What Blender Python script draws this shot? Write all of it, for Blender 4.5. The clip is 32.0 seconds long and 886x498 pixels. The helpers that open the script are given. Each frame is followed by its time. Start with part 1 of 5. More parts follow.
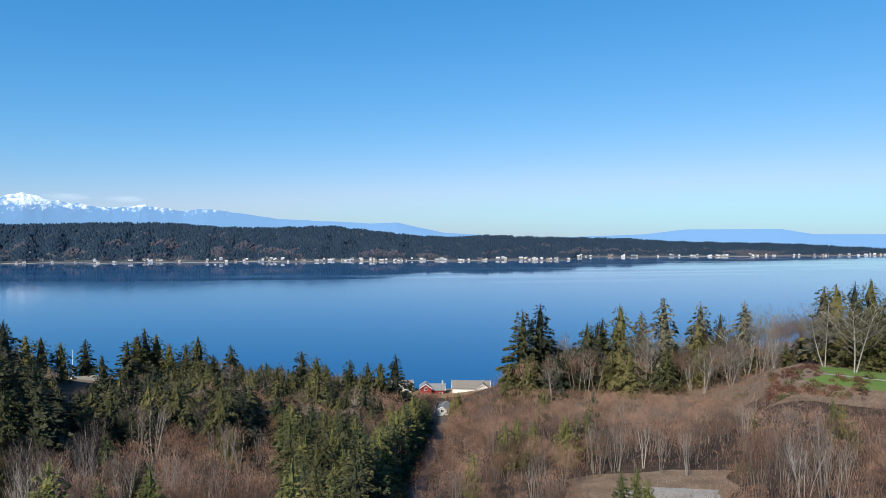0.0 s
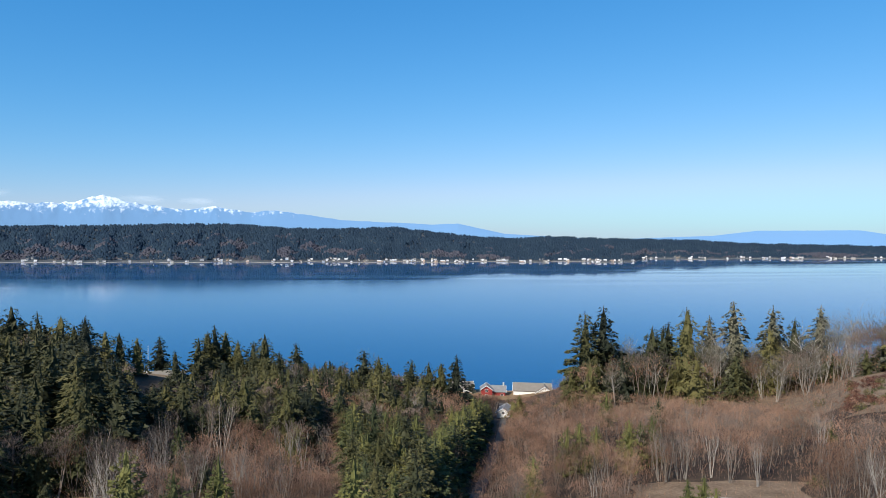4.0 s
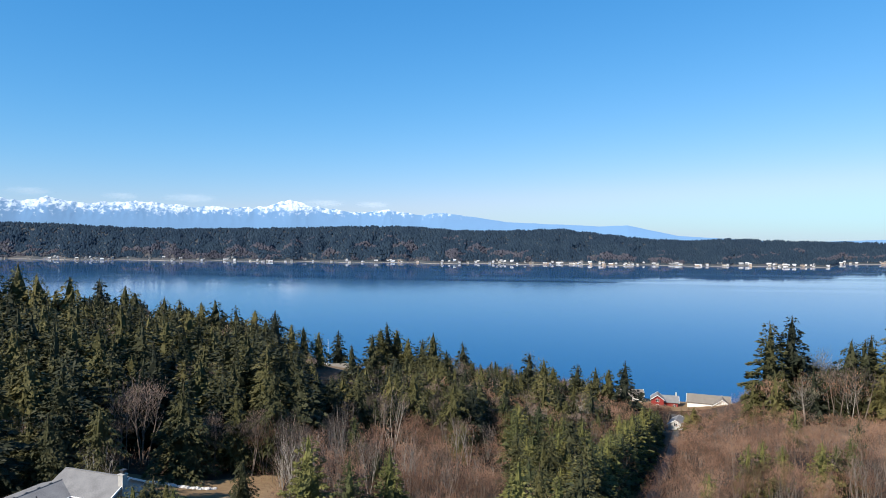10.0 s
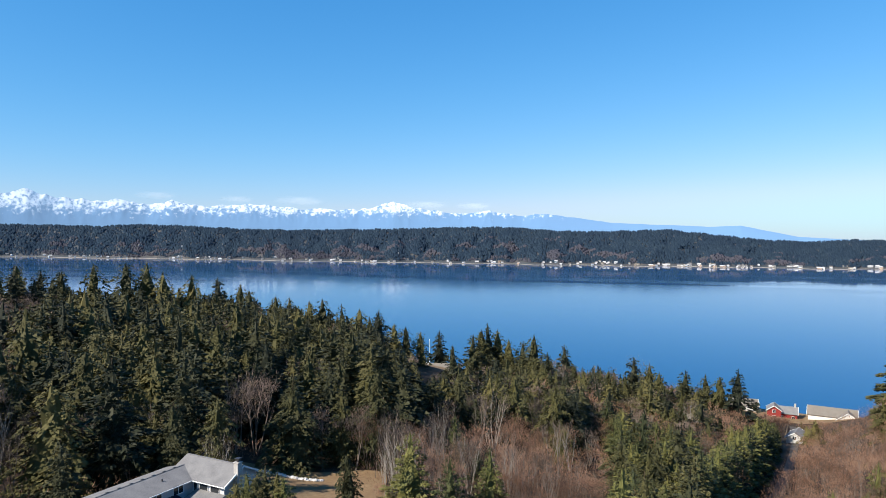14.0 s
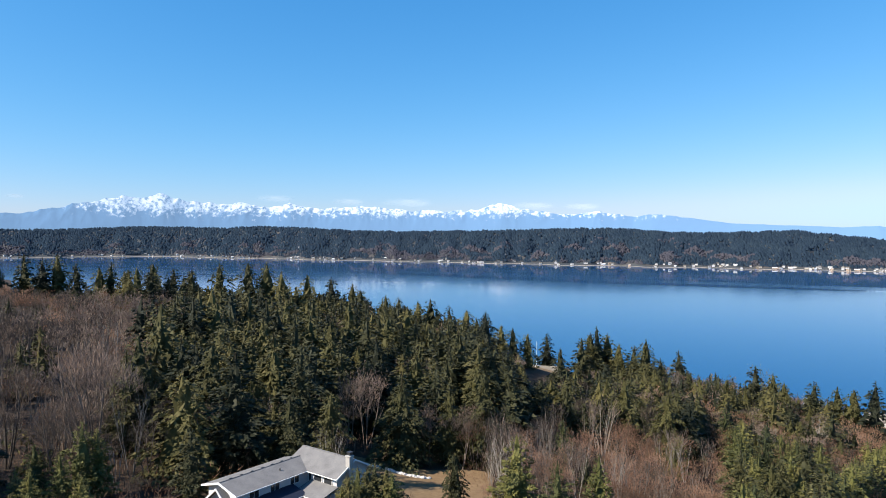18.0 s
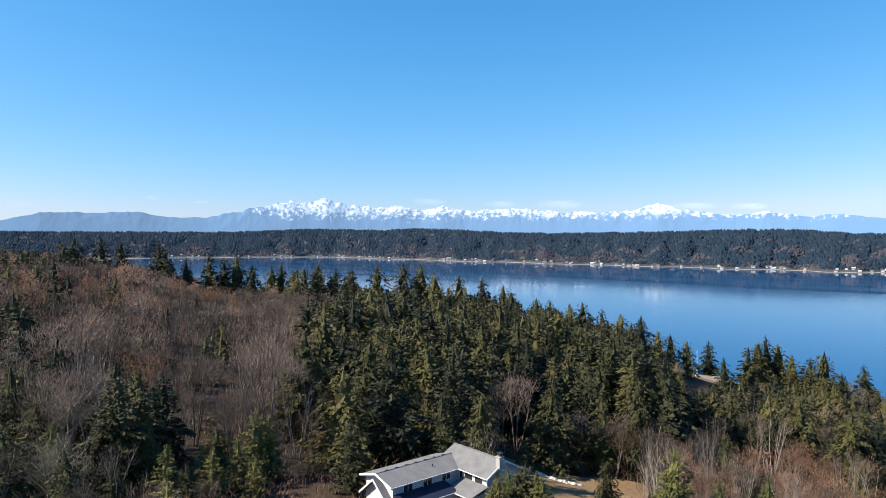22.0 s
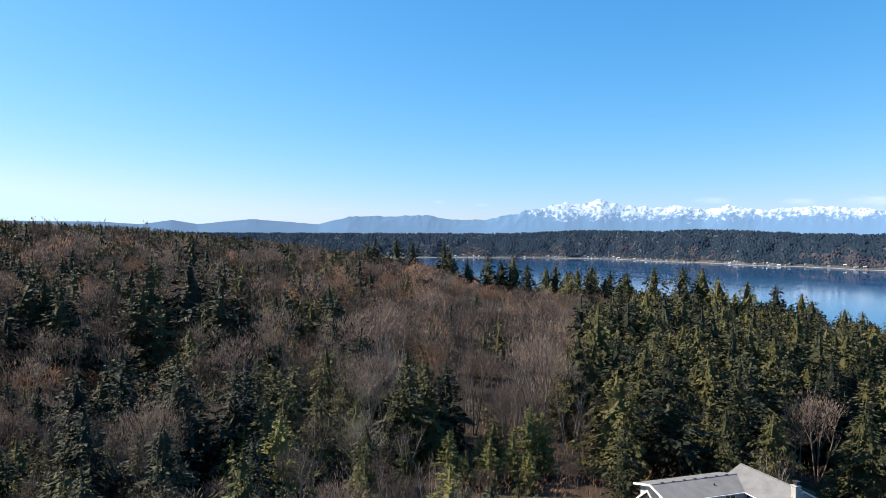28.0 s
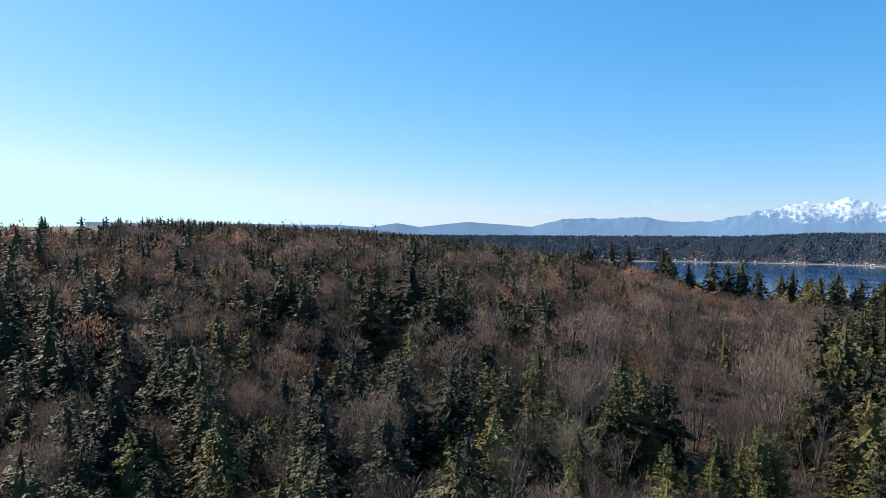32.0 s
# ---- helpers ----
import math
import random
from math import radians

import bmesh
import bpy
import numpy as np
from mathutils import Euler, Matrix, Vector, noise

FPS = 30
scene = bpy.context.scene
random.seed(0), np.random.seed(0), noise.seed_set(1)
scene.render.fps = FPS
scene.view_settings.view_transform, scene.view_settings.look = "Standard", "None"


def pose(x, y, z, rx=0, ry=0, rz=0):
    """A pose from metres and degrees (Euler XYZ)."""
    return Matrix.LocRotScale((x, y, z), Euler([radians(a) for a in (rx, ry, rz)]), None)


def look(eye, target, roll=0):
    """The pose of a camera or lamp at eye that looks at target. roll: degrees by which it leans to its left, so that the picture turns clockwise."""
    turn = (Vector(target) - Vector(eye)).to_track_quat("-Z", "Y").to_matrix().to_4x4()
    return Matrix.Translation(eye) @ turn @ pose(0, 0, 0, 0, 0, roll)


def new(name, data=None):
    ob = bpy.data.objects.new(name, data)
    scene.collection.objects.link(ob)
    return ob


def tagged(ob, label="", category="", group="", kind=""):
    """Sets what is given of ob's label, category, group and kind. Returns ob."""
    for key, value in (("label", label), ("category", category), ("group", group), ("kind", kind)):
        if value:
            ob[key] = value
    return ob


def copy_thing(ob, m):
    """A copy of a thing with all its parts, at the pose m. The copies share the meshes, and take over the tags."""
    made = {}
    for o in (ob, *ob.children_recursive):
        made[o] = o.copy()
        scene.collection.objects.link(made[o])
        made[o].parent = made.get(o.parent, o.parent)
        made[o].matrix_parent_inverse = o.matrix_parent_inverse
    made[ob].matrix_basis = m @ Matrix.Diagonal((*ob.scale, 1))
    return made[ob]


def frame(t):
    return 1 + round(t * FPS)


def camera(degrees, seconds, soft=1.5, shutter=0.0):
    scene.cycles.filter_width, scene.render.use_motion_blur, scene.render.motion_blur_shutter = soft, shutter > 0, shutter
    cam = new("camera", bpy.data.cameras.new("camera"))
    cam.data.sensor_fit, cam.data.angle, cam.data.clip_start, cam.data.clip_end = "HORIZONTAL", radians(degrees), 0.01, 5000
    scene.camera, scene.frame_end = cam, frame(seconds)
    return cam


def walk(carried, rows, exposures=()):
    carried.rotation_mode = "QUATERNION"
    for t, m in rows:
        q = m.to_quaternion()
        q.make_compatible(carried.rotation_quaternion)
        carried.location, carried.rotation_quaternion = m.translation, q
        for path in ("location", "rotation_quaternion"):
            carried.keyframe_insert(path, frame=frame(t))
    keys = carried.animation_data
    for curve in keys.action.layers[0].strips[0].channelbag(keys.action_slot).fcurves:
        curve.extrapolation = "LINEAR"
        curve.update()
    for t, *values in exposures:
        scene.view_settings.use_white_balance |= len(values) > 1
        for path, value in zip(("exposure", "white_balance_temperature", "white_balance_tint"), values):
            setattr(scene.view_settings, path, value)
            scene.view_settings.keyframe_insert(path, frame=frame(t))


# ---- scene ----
EYE = 90.0
cam = camera(66.33, 32.0, soft=0.9)
# seconds, yaw, pitch, roll of a camera that turns where it hovers
TURNS = [
    (0.0, 0.00, -1.52, -0.07),
    (0.5, 0.61, -1.52, -0.07),
    (1.0, 1.28, -1.51, -0.07),
    (1.5, 1.93, -1.50, -0.07),
    (2.0, 2.59, -1.49, -0.07),
    (2.5, 3.26, -1.48, -0.08),
    (4.5, 6.05, -1.42, -0.14),
    (5.0, 7.15, -1.41, -0.13),
    (5.5, 8.36, -1.40, -0.12),
    (6.0, 9.57, -1.38, -0.12),
    (6.5, 10.79, -1.37, -0.12),
    (7.0, 12.00, -1.36, -0.13),
    (7.5, 13.22, -1.35, -0.14),
    (8.0, 14.44, -1.34, -0.15),
    (8.5, 15.66, -1.33, -0.16),
    (9.0, 16.88, -1.33, -0.17),
    (9.5, 18.02, -1.32, -0.17),
    (10.0, 19.13, -1.30, -0.17),
    (10.5, 20.18, -1.29, -0.17),
    (11.0, 21.25, -1.28, -0.16),
    (11.5, 22.29, -1.27, -0.14),
    (12.0, 23.35, -1.27, -0.13),
    (12.5, 24.43, -1.26, -0.13),
    (13.0, 25.50, -1.25, -0.12),
    (13.5, 26.56, -1.24, -0.10),
    (14.0, 27.62, -1.23, -0.09),
    (14.5, 28.61, -1.23, -0.08),
    (16.5, 32.92, -1.18, -0.07),
    (17.0, 34.12, -1.17, -0.07),
    (17.5, 35.35, -1.16, -0.07),
    (18.0, 36.66, -1.14, -0.06),
    (18.5, 38.11, -1.12, -0.05),
    (19.0, 39.78, -1.10, -0.05),
    (19.5, 41.65, -1.09, -0.06),
    (20.0, 43.55, -1.07, -0.06),
    (20.5, 45.45, -1.05, -0.05),
    (21.0, 46.95, -1.02, -0.04),
    (21.5, 48.16, -1.01, -0.03),
    (22.0, 49.36, -0.99, -0.03),
    (22.5, 50.74, -0.98, -0.03),
    (23.0, 52.38, -0.96, -0.03),
    (23.5, 54.20, -0.95, -0.02),
    (24.0, 56.02, -0.94, -0.02),
    (24.5, 57.83, -0.94, -0.03),
    (25.0, 59.67, -0.95, -0.03),
    (25.5, 61.52, -0.95, -0.03),
    (27.5, 69.98, -0.92, -0.09),
    (28.0, 72.21, -0.91, -0.11),
    (28.5, 74.43, -0.89, -0.15),
    (29.0, 76.66, -0.88, -0.18),
    (29.5, 78.94, -0.85, -0.21),
    (30.0, 81.21, -0.83, -0.24),
    (30.5, 83.47, -0.81, -0.26),
    (31.0, 85.75, -0.79, -0.29),
    (31.5, 88.05, -0.78, -0.31),
    (32.0, 90.09, -0.77, -0.33),
]
walk(cam, [(t, pose(0, 0, EYE, 90 + pitch, roll, yaw)) for t, yaw, pitch, roll in TURNS],
     exposures=[(0.0, 0.72, 6350, 9), (6.0, 0.80, 6450, 10), (13.0, 0.98, 6700, 11), (19.0, 1.07, 6850, 12), (23.0, 1.13, 6950, 12), (28.0, 1.19, 7000, 11), (32.0, 1.12, 7000, 11)])

# ---- sky and sun ----
SUN_LEFT, SUN_UP = 149.0, 38.0
world = bpy.data.worlds.new("sky")
scene.world = world
world.use_nodes = True
wn = world.node_tree.nodes
sky = wn.new("ShaderNodeTexSky")
sky.sky_type = "NISHITA"
sky.sun_disc = False
sky.sun_elevation = radians(SUN_UP)
sky.sun_rotation = radians(-SUN_LEFT)
sky.altitude = 0.0
sky.air_density = 1.0
sky.dust_density = 0.25
sky.ozone_density = 3.0
wn["Background"].inputs["Strength"].default_value = 0.062
split = wn.new("ShaderNodeSeparateColor")
join = wn.new("ShaderNodeCombineColor")
deep, red, blue, soft_g, green, soft_b = (wn.new("ShaderNodeMath") for _ in range(6))
deep.operation, red.operation, blue.operation = "POWER", "MULTIPLY", "MULTIPLY"
soft_g.operation, green.operation, soft_b.operation = "POWER", "MULTIPLY", "POWER"
soft_g.inputs[1].default_value, green.inputs[1].default_value, soft_b.inputs[1].default_value = 0.8, 1.36, 0.60
deep.inputs[1].default_value = 1.5            # a deep clear blue overhead, paler towards the horizon
red.inputs[1].default_value = 0.335
blue.inputs[1].default_value = 2.76
wl = world.node_tree.links
wl.new(sky.outputs[0], split.inputs[0])
wl.new(split.outputs[0], deep.inputs[0])
wl.new(deep.outputs[0], red.inputs[0])
wl.new(split.outputs[2], soft_b.inputs[0])
wl.new(soft_b.outputs[0], blue.inputs[0])
wl.new(split.outputs[1], soft_g.inputs[0])
wl.new(soft_g.outputs[0], green.inputs[0])
cap = wn.new("ShaderNodeMath")
cap.operation = "SMOOTH_MIN"
cap.inputs[1].default_value, cap.inputs[2].default_value = 5.0, 1.2
wl.new(red.outputs[0], cap.inputs[0])
wl.new(cap.outputs[0], join.inputs[0])
wl.new(green.outputs[0], join.inputs[1])
wl.new(blue.outputs[0], join.inputs[2])
wl.new(join.outputs[0], wn["Background"].inputs["Color"])
lamp = bpy.data.lights.new("sun", "SUN")
lamp.energy, lamp.angle, lamp.color = 5.0, radians(0.53), (1.0, 0.93, 0.82)
sun = new("sun", lamp)
sa, se = radians(SUN_LEFT), radians(SUN_UP)
sun.matrix_world = look((-1000 * math.sin(sa) * math.cos(se), 1000 * math.cos(sa) * math.cos(se), 90 + 1000 * math.sin(se)), (0, 0, 90))

# ---- materials ----


def material(name, colors, scale=1.0, detail=6.0, rough=0.8, bump=0.0, bump_scale=None, spread=(0.3, 0.7), random_tone=0.0, island=0.0, metallic=0.0, spec=0.3, coords="Object", stretch=(1, 1, 1), thin=0.0):
    """A ramp of colours over two scales of noise, with optional relief and a tone of its own for each object, tree or piece."""
    m = bpy.data.materials.new(name)
    m.use_nodes = True
    nt = m.node_tree
    n, l = nt.nodes, nt.links
    bsdf = n["Principled BSDF"]
    bsdf.inputs["Roughness"].default_value = rough
    bsdf.inputs["Metallic"].default_value = metallic
    bsdf.inputs["Specular IOR Level"].default_value = spec
    tc = n.new("ShaderNodeTexCoord")
    mp = n.new("ShaderNodeMapping")
    mp.inputs["Scale"].default_value = stretch
    l.new(tc.outputs[coords], mp.inputs["Vector"])
    big = n.new("ShaderNodeTexNoise")
    big.inputs["Scale"].default_value, big.inputs["Detail"].default_value = scale, 3
    fine = n.new("ShaderNodeTexNoise")
    fine.inputs["Scale"].default_value, fine.inputs["Detail"].default_value = scale * 9, detail
    for t in (big, fine):
        l.new(mp.outputs[0], t.inputs["Vector"])
    mix = n.new("ShaderNodeMath")
    mix.operation = "MULTIPLY_ADD"
    l.new(fine.outputs["Fac"], mix.inputs[0])
    mix.inputs[1].default_value = 0.5
    half = n.new("ShaderNodeMath")
    half.operation = "MULTIPLY"
    l.new(big.outputs["Fac"], half.inputs[0])
    half.inputs[1].default_value = 0.5
    l.new(half.outputs[0], mix.inputs[2])
    fac = mix.outputs[0]
    if random_tone or island:
        info = n.new("ShaderNodeObjectInfo")
        att = n.new("ShaderNodeAttribute")
        att.attribute_name = "tone"
        add = n.new("ShaderNodeMath")
        add.operation = "ADD"
        l.new(info.outputs["Random"], add.inputs[0])
        l.new(att.outputs["Fac"], add.inputs[1])
        fr = n.new("ShaderNodeMath")
        fr.operation = "FRACT"
        l.new(add.outputs[0], fr.inputs[0])
        src = fr.outputs[0]
        for value, amount in ((src, random_tone), (None, island)):
            if not amount:
                continue
            if value is None:
                geo = n.new("ShaderNodeNewGeometry")
                value = geo.outputs["Random Per Island"]
            off = n.new("ShaderNodeMath")
            off.operation = "SUBTRACT"
            l.new(value, off.inputs[0])
            off.inputs[1].default_value = 0.5
            sc = n.new("ShaderNodeMath")
            sc.operation = "MULTIPLY_ADD"
            l.new(off.outputs[0], sc.inputs[0])
            sc.inputs[1].default_value = amount
            l.new(fac, sc.inputs[2])
            fac = sc.outputs[0]
    ramp = n.new("ShaderNodeValToRGB")
    e = ramp.color_ramp.elements
    while len(e) < len(colors):
        e.new(0.5)
    for i, c in enumerate(colors):
        e[i].position = spread[0] + (spread[1] - spread[0]) * i / max(1, len(colors) - 1)
        e[i].color = (*c, 1)
    l.new(fac, ramp.inputs["Fac"])
    l.new(ramp.outputs["Color"], bsdf.inputs["Base Color"])
    if bump:
        b = n.new("ShaderNodeBump")
        b.inputs["Strength"].default_value = bump
        b.inputs["Distance"].default_value = 0.05
        if bump_scale:
            bt = n.new("ShaderNodeTexNoise")
            bt.inputs["Scale"].default_value, bt.inputs["Detail"].default_value = bump_scale, 5
            l.new(mp.outputs[0], bt.inputs["Vector"])
            l.new(bt.outputs["Fac"], b.inputs["Height"])
        else:
            l.new(fine.outputs["Fac"], b.inputs["Height"])
        l.new(b.outputs[0], bsdf.inputs["Normal"])
    if thin:                                                  # light passes round and through fine twigs and sprays
        tr = n.new("ShaderNodeBsdfTranslucent")
        l.new(ramp.outputs["Color"], tr.inputs["Color"])
        both = n.new("ShaderNodeMixShader")
        both.inputs[0].default_value = thin
        l.new(bsdf.outputs[0], both.inputs[1])
        l.new(tr.outputs[0], both.inputs[2])
        l.new(both.outputs[0], n["Material Output"].inputs["Surface"])
    return m


FIR = material("fir_needles", [(0.010, 0.014, 0.0065), (0.023, 0.026, 0.010), (0.043, 0.043, 0.0145), (0.072, 0.065, 0.022)], 0.35, rough=0.75, random_tone=0.6, island=0.2, spread=(0.2, 0.85))
CEDAR = material("cedar_sprays", [(0.029, 0.031, 0.0105), (0.065, 0.061, 0.018), (0.110, 0.095, 0.031)], 0.35, rough=0.75, random_tone=0.6, island=0.2, spread=(0.2, 0.85), thin=0.15)
SPRUCE = material("young_spruce_needles", [(0.027, 0.034, 0.012), (0.078, 0.081, 0.022), (0.150, 0.134, 0.038)], 0.35, rough=0.75, random_tone=0.6, island=0.2, spread=(0.2, 0.85))
BARK = material("conifer_bark", [(0.04, 0.028, 0.02), (0.096, 0.068, 0.048)], 2.0, rough=0.9, bump=0.5)
PALE_BARK = material("alder_bark", [(0.12, 0.106, 0.092), (0.21, 0.19, 0.165), (0.30, 0.275, 0.245)], 0.8, rough=0.85, random_tone=0.35, bump=0.3)
BROWN_BARK = material("brown_grey_bark", [(0.070, 0.055, 0.045), (0.125, 0.100, 0.082), (0.205, 0.170, 0.142)], 0.8, rough=0.85, random_tone=0.35, bump=0.3)
RED_TWIG = material("alder_twigs", [(0.130, 0.072, 0.046), (0.228, 0.128, 0.082), (0.335, 0.196, 0.130)], 0.5, rough=0.8, random_tone=0.85, island=0.12, spread=(0.2, 0.8), thin=0.4)
GREY_TWIG = material("maple_twigs", [(0.058, 0.046, 0.039), (0.112, 0.086, 0.071), (0.208, 0.152, 0.121)], 0.5, rough=0.85, random_tone=0.95, island=0.12, spread=(0.2, 0.8), thin=0.25)
MOSS_TWIG = material("mossy_twigs", [(0.080, 0.071, 0.050), (0.14, 0.124, 0.092), (0.22, 0.198, 0.155)], 0.5, rough=0.85, random_tone=0.4, island=0.3, spread=(0.2, 0.8), thin=0.35)
LICHEN = material("lichened_sprays", [(0.050, 0.050, 0.030), (0.090, 0.086, 0.056), (0.150, 0.138, 0.105)], 0.35, rough=0.85, random_tone=0.3, island=0.3, spread=(0.2, 0.85))
BUSH = material("shrub_leaves", [(0.02625, 0.03375, 0.009), (0.05625, 0.06, 0.015), (0.105, 0.0825, 0.02625)], 0.5, rough=0.8, random_tone=0.5, island=0.3, spread=(0.2, 0.8))
RUSSET = material("russet_shrub_leaves", [(0.06, 0.024, 0.016), (0.13, 0.055, 0.032)], 0.5, rough=0.8, random_tone=0.5, island=0.3)
SOIL = material("forest_floor", [(0.0144, 0.0088, 0.0048), (0.0336, 0.0208, 0.012), (0.068, 0.0416, 0.024)], 0.06, rough=0.95, bump=0.8, bump_scale=1.5)
FIELD = material("dry_grass", [(0.117, 0.07313, 0.03656), (0.1755, 0.1133, 0.0585), (0.234, 0.1609, 0.08775)], 0.15, rough=0.95, bump=0.6, bump_scale=3)
LAWN = material("mown_lawn", [(0.051, 0.09, 0.0132), (0.078, 0.126, 0.021), (0.108, 0.15, 0.033)], 0.12, rough=0.9, bump=0.4, bump_scale=6)
GRAVEL = material("gravel", [(0.1547, 0.1398, 0.119), (0.2261, 0.2082, 0.1845), (0.2975, 0.2797, 0.2499)], 0.25, rough=0.95, bump=0.5, bump_scale=8)
BANK = material("bare_bank", [(0.076, 0.0496, 0.0304), (0.136, 0.0928, 0.0592), (0.2, 0.1456, 0.0976)], 0.25, rough=0.95, bump=0.8, bump_scale=2)
# road gravel, its colour darkened for the shade of the conifer row
ROADWAY = material("shade_dark_gravel", [(0.060, 0.052, 0.044), (0.092, 0.080, 0.067), (0.135, 0.118, 0.098)], 0.3, rough=0.95, bump=0.5, bump_scale=6)

# ---- geometry helpers ----


def mesh_of(name, verts, tris, mats, ids=None, tone=None, smooth=False):
    """A mesh from arrays of points and triangles."""
    v, f = np.asarray(verts, np.float32), np.asarray(tris, np.int32)
    me = bpy.data.meshes.new(name)
    me.vertices.add(len(v))
    me.vertices.foreach_set("co", v.ravel())
    me.loops.add(f.size)
    me.loops.foreach_set("vertex_index", f.ravel())
    me.polygons.add(len(f))
    me.polygons.foreach_set("loop_start", np.arange(0, f.size, f.shape[1], dtype=np.int32))
    for m in mats:
        me.materials.append(m)
    if ids is not None:
        me.polygons.foreach_set("material_index", np.asarray(ids, np.int32))
    me.polygons.foreach_set("use_smooth", np.full(len(f), smooth))
    if tone is not None:
        a = me.attributes.new("tone", "FLOAT", "POINT")
        a.data.foreach_set("value", np.asarray(tone, np.float32))
    me.update(calc_edges=True)
    return me


def part(name, me, parent=None, label="", at=None):
    ob = new(name, me)
    if parent:
        ob.parent = parent
    if at is not None:
        ob.matrix_basis = at
    return tagged(ob, label)


def holder(name, label, category, at=None, group="", kind=""):
    ob = new(name)
    ob.empty_display_size = 0.5
    if at is not None:
        ob.matrix_basis = at
    return tagged(ob, label, category, group, kind)


def lerp_table(x, xs, ys):
    return np.interp(x, xs, ys)


def polar(left, r):
    """The place at r metres from the hovering point, that many degrees left of the first way."""
    a = np.radians(left)
    return -r * np.sin(a), r * np.cos(a)


# ---- lie of the land: heights over the water, by bearing (degrees to the left) and distance ----
RANGES = (0, 60, 120, 200, 300, 360, 400, 600, 900)
BEARINGS = (-29, -20, -8, 0, 8, 22, 35, 48, 62, 85, 103, 331)
HEIGHTS = np.array((
    (57, 55, 51, 54, 42, 20.4, 6, -30, -30),
    (57, 54, 48.5, 39, 32, 9.2, -6, -30, -30),
    (55, 52, 45, 35, 30, 9, -3, -30, -30),
    (54, 51, 43, 26, 8, 5, -8, -30, -30),
    (54, 51, 42, 28, 15, 7, -4, -30, -30),
    (54, 51, 43, 33, 24, 14.4, 8, -30, -30),
    (54, 52, 46, 41, 38, 26, 18, -30, -30),
    (54, 53, 50, 47, 46, 41.2, 38, -16, -30),
    (54, 54, 52, 50, 52, 52.6, 53, 28, -20),
    (54, 54, 54, 57, 63, 66.6, 69, 76, 66),
    (54, 54, 54, 60, 69, 75, 79, 91, 105),
    (57, 55, 51, 54, 42, 20.4, 6, -30, -30)))


def ground(x, y):
    """Height of the ground at plan points."""
    x, y = np.asarray(x, float), np.asarray(y, float)
    r = np.hypot(x, y)
    b = (np.degrees(np.arctan2(-x, y)) + 29) % 360 - 29
    i = np.clip(np.searchsorted(BEARINGS, b, side="right") - 1, 0, len(BEARINGS) - 2)
    lo, hi = np.array(BEARINGS)[i], np.array(BEARINGS)[i + 1]
    t = (b - lo) / (hi - lo)
    t = t * t * (3 - 2 * t)
    j = np.clip(np.searchsorted(RANGES, r, side="right") - 1, 0, len(RANGES) - 2)
    rl, rh = np.array(RANGES)[j], np.array(RANGES)[j + 1]
    s = np.clip((r - rl) / (rh - rl), 0, 1)
    z = (HEIGHTS[i, j] * (1 - t) + HEIGHTS[i + 1, j] * t) * (1 - s) + (HEIGHTS[i, j + 1] * (1 - t) + HEIGHTS[i + 1, j + 1] * t) * s
    z = z + 0.7 * np.sin(x * 0.05 + 1.3 * np.sin(y * 0.031)) * np.cos(y * 0.043) * np.clip(r / 100, 0, 1)
    z = z - 9 * np.exp(-((b - 97) / 10) ** 2 - ((r - 150) / 42) ** 2)        # a dark gully
    return z


def ground1(x, y):
    return float(ground(np.array([x]), np.array([y]))[0])


def sheet(name, xs, ys, zf, mats, idf=None, smooth=True):
    gx, gy = np.meshgrid(xs, ys)
    v = np.stack([gx.ravel(), gy.ravel(), zf(gx.ravel(), gy.ravel())], 1)
    nx, ny = len(xs), len(ys)
    k = (np.arange(ny - 1)[:, None] * nx + np.arange(nx - 1)[None]).ravel()
    f = np.concatenate([np.stack([k, k + 1, k + nx + 1], 1), np.stack([k, k + nx + 1, k + nx], 1)])
    return mesh_of(name, v, f, mats, None if idf is None else idf(v[f].mean(1)), smooth=smooth)


xs = np.concatenate([np.arange(-1500, -1000, 40), np.arange(-1000, -420, 12), np.arange(-420, 300, 5), np.arange(300, 700, 30)])
ys = np.concatenate([np.arange(-1200, -300, 40), np.arange(-300, -60, 12), np.arange(-60, 460, 5), np.arange(460, 900, 25)])
land = part("ground", sheet("ground", xs, ys, ground, [SOIL]))
tagged(land, "brown leaf-covered forest floor sloping to the water", "ground", kind="structure")

# ---- surfaces laid on the ground ----
GZ = ground(*np.meshgrid(xs, ys))


def lie(x, y):
    """Height of the ground's own facets."""
    x, y = np.asarray(x, float), np.asarray(y, float)
    i = np.clip(np.searchsorted(xs, x, side="right") - 1, 0, len(xs) - 2)
    j = np.clip(np.searchsorted(ys, y, side="right") - 1, 0, len(ys) - 2)
    u, w = (x - xs[i]) / (xs[i + 1] - xs[i]), (y - ys[j]) / (ys[j + 1] - ys[j])
    a, b, c, d = GZ[j, i], GZ[j, i + 1], GZ[j + 1, i + 1], GZ[j + 1, i]
    return np.where(u >= w, a + u * (b - a) + w * (c - b), a + w * (d - a) + u * (c - d))


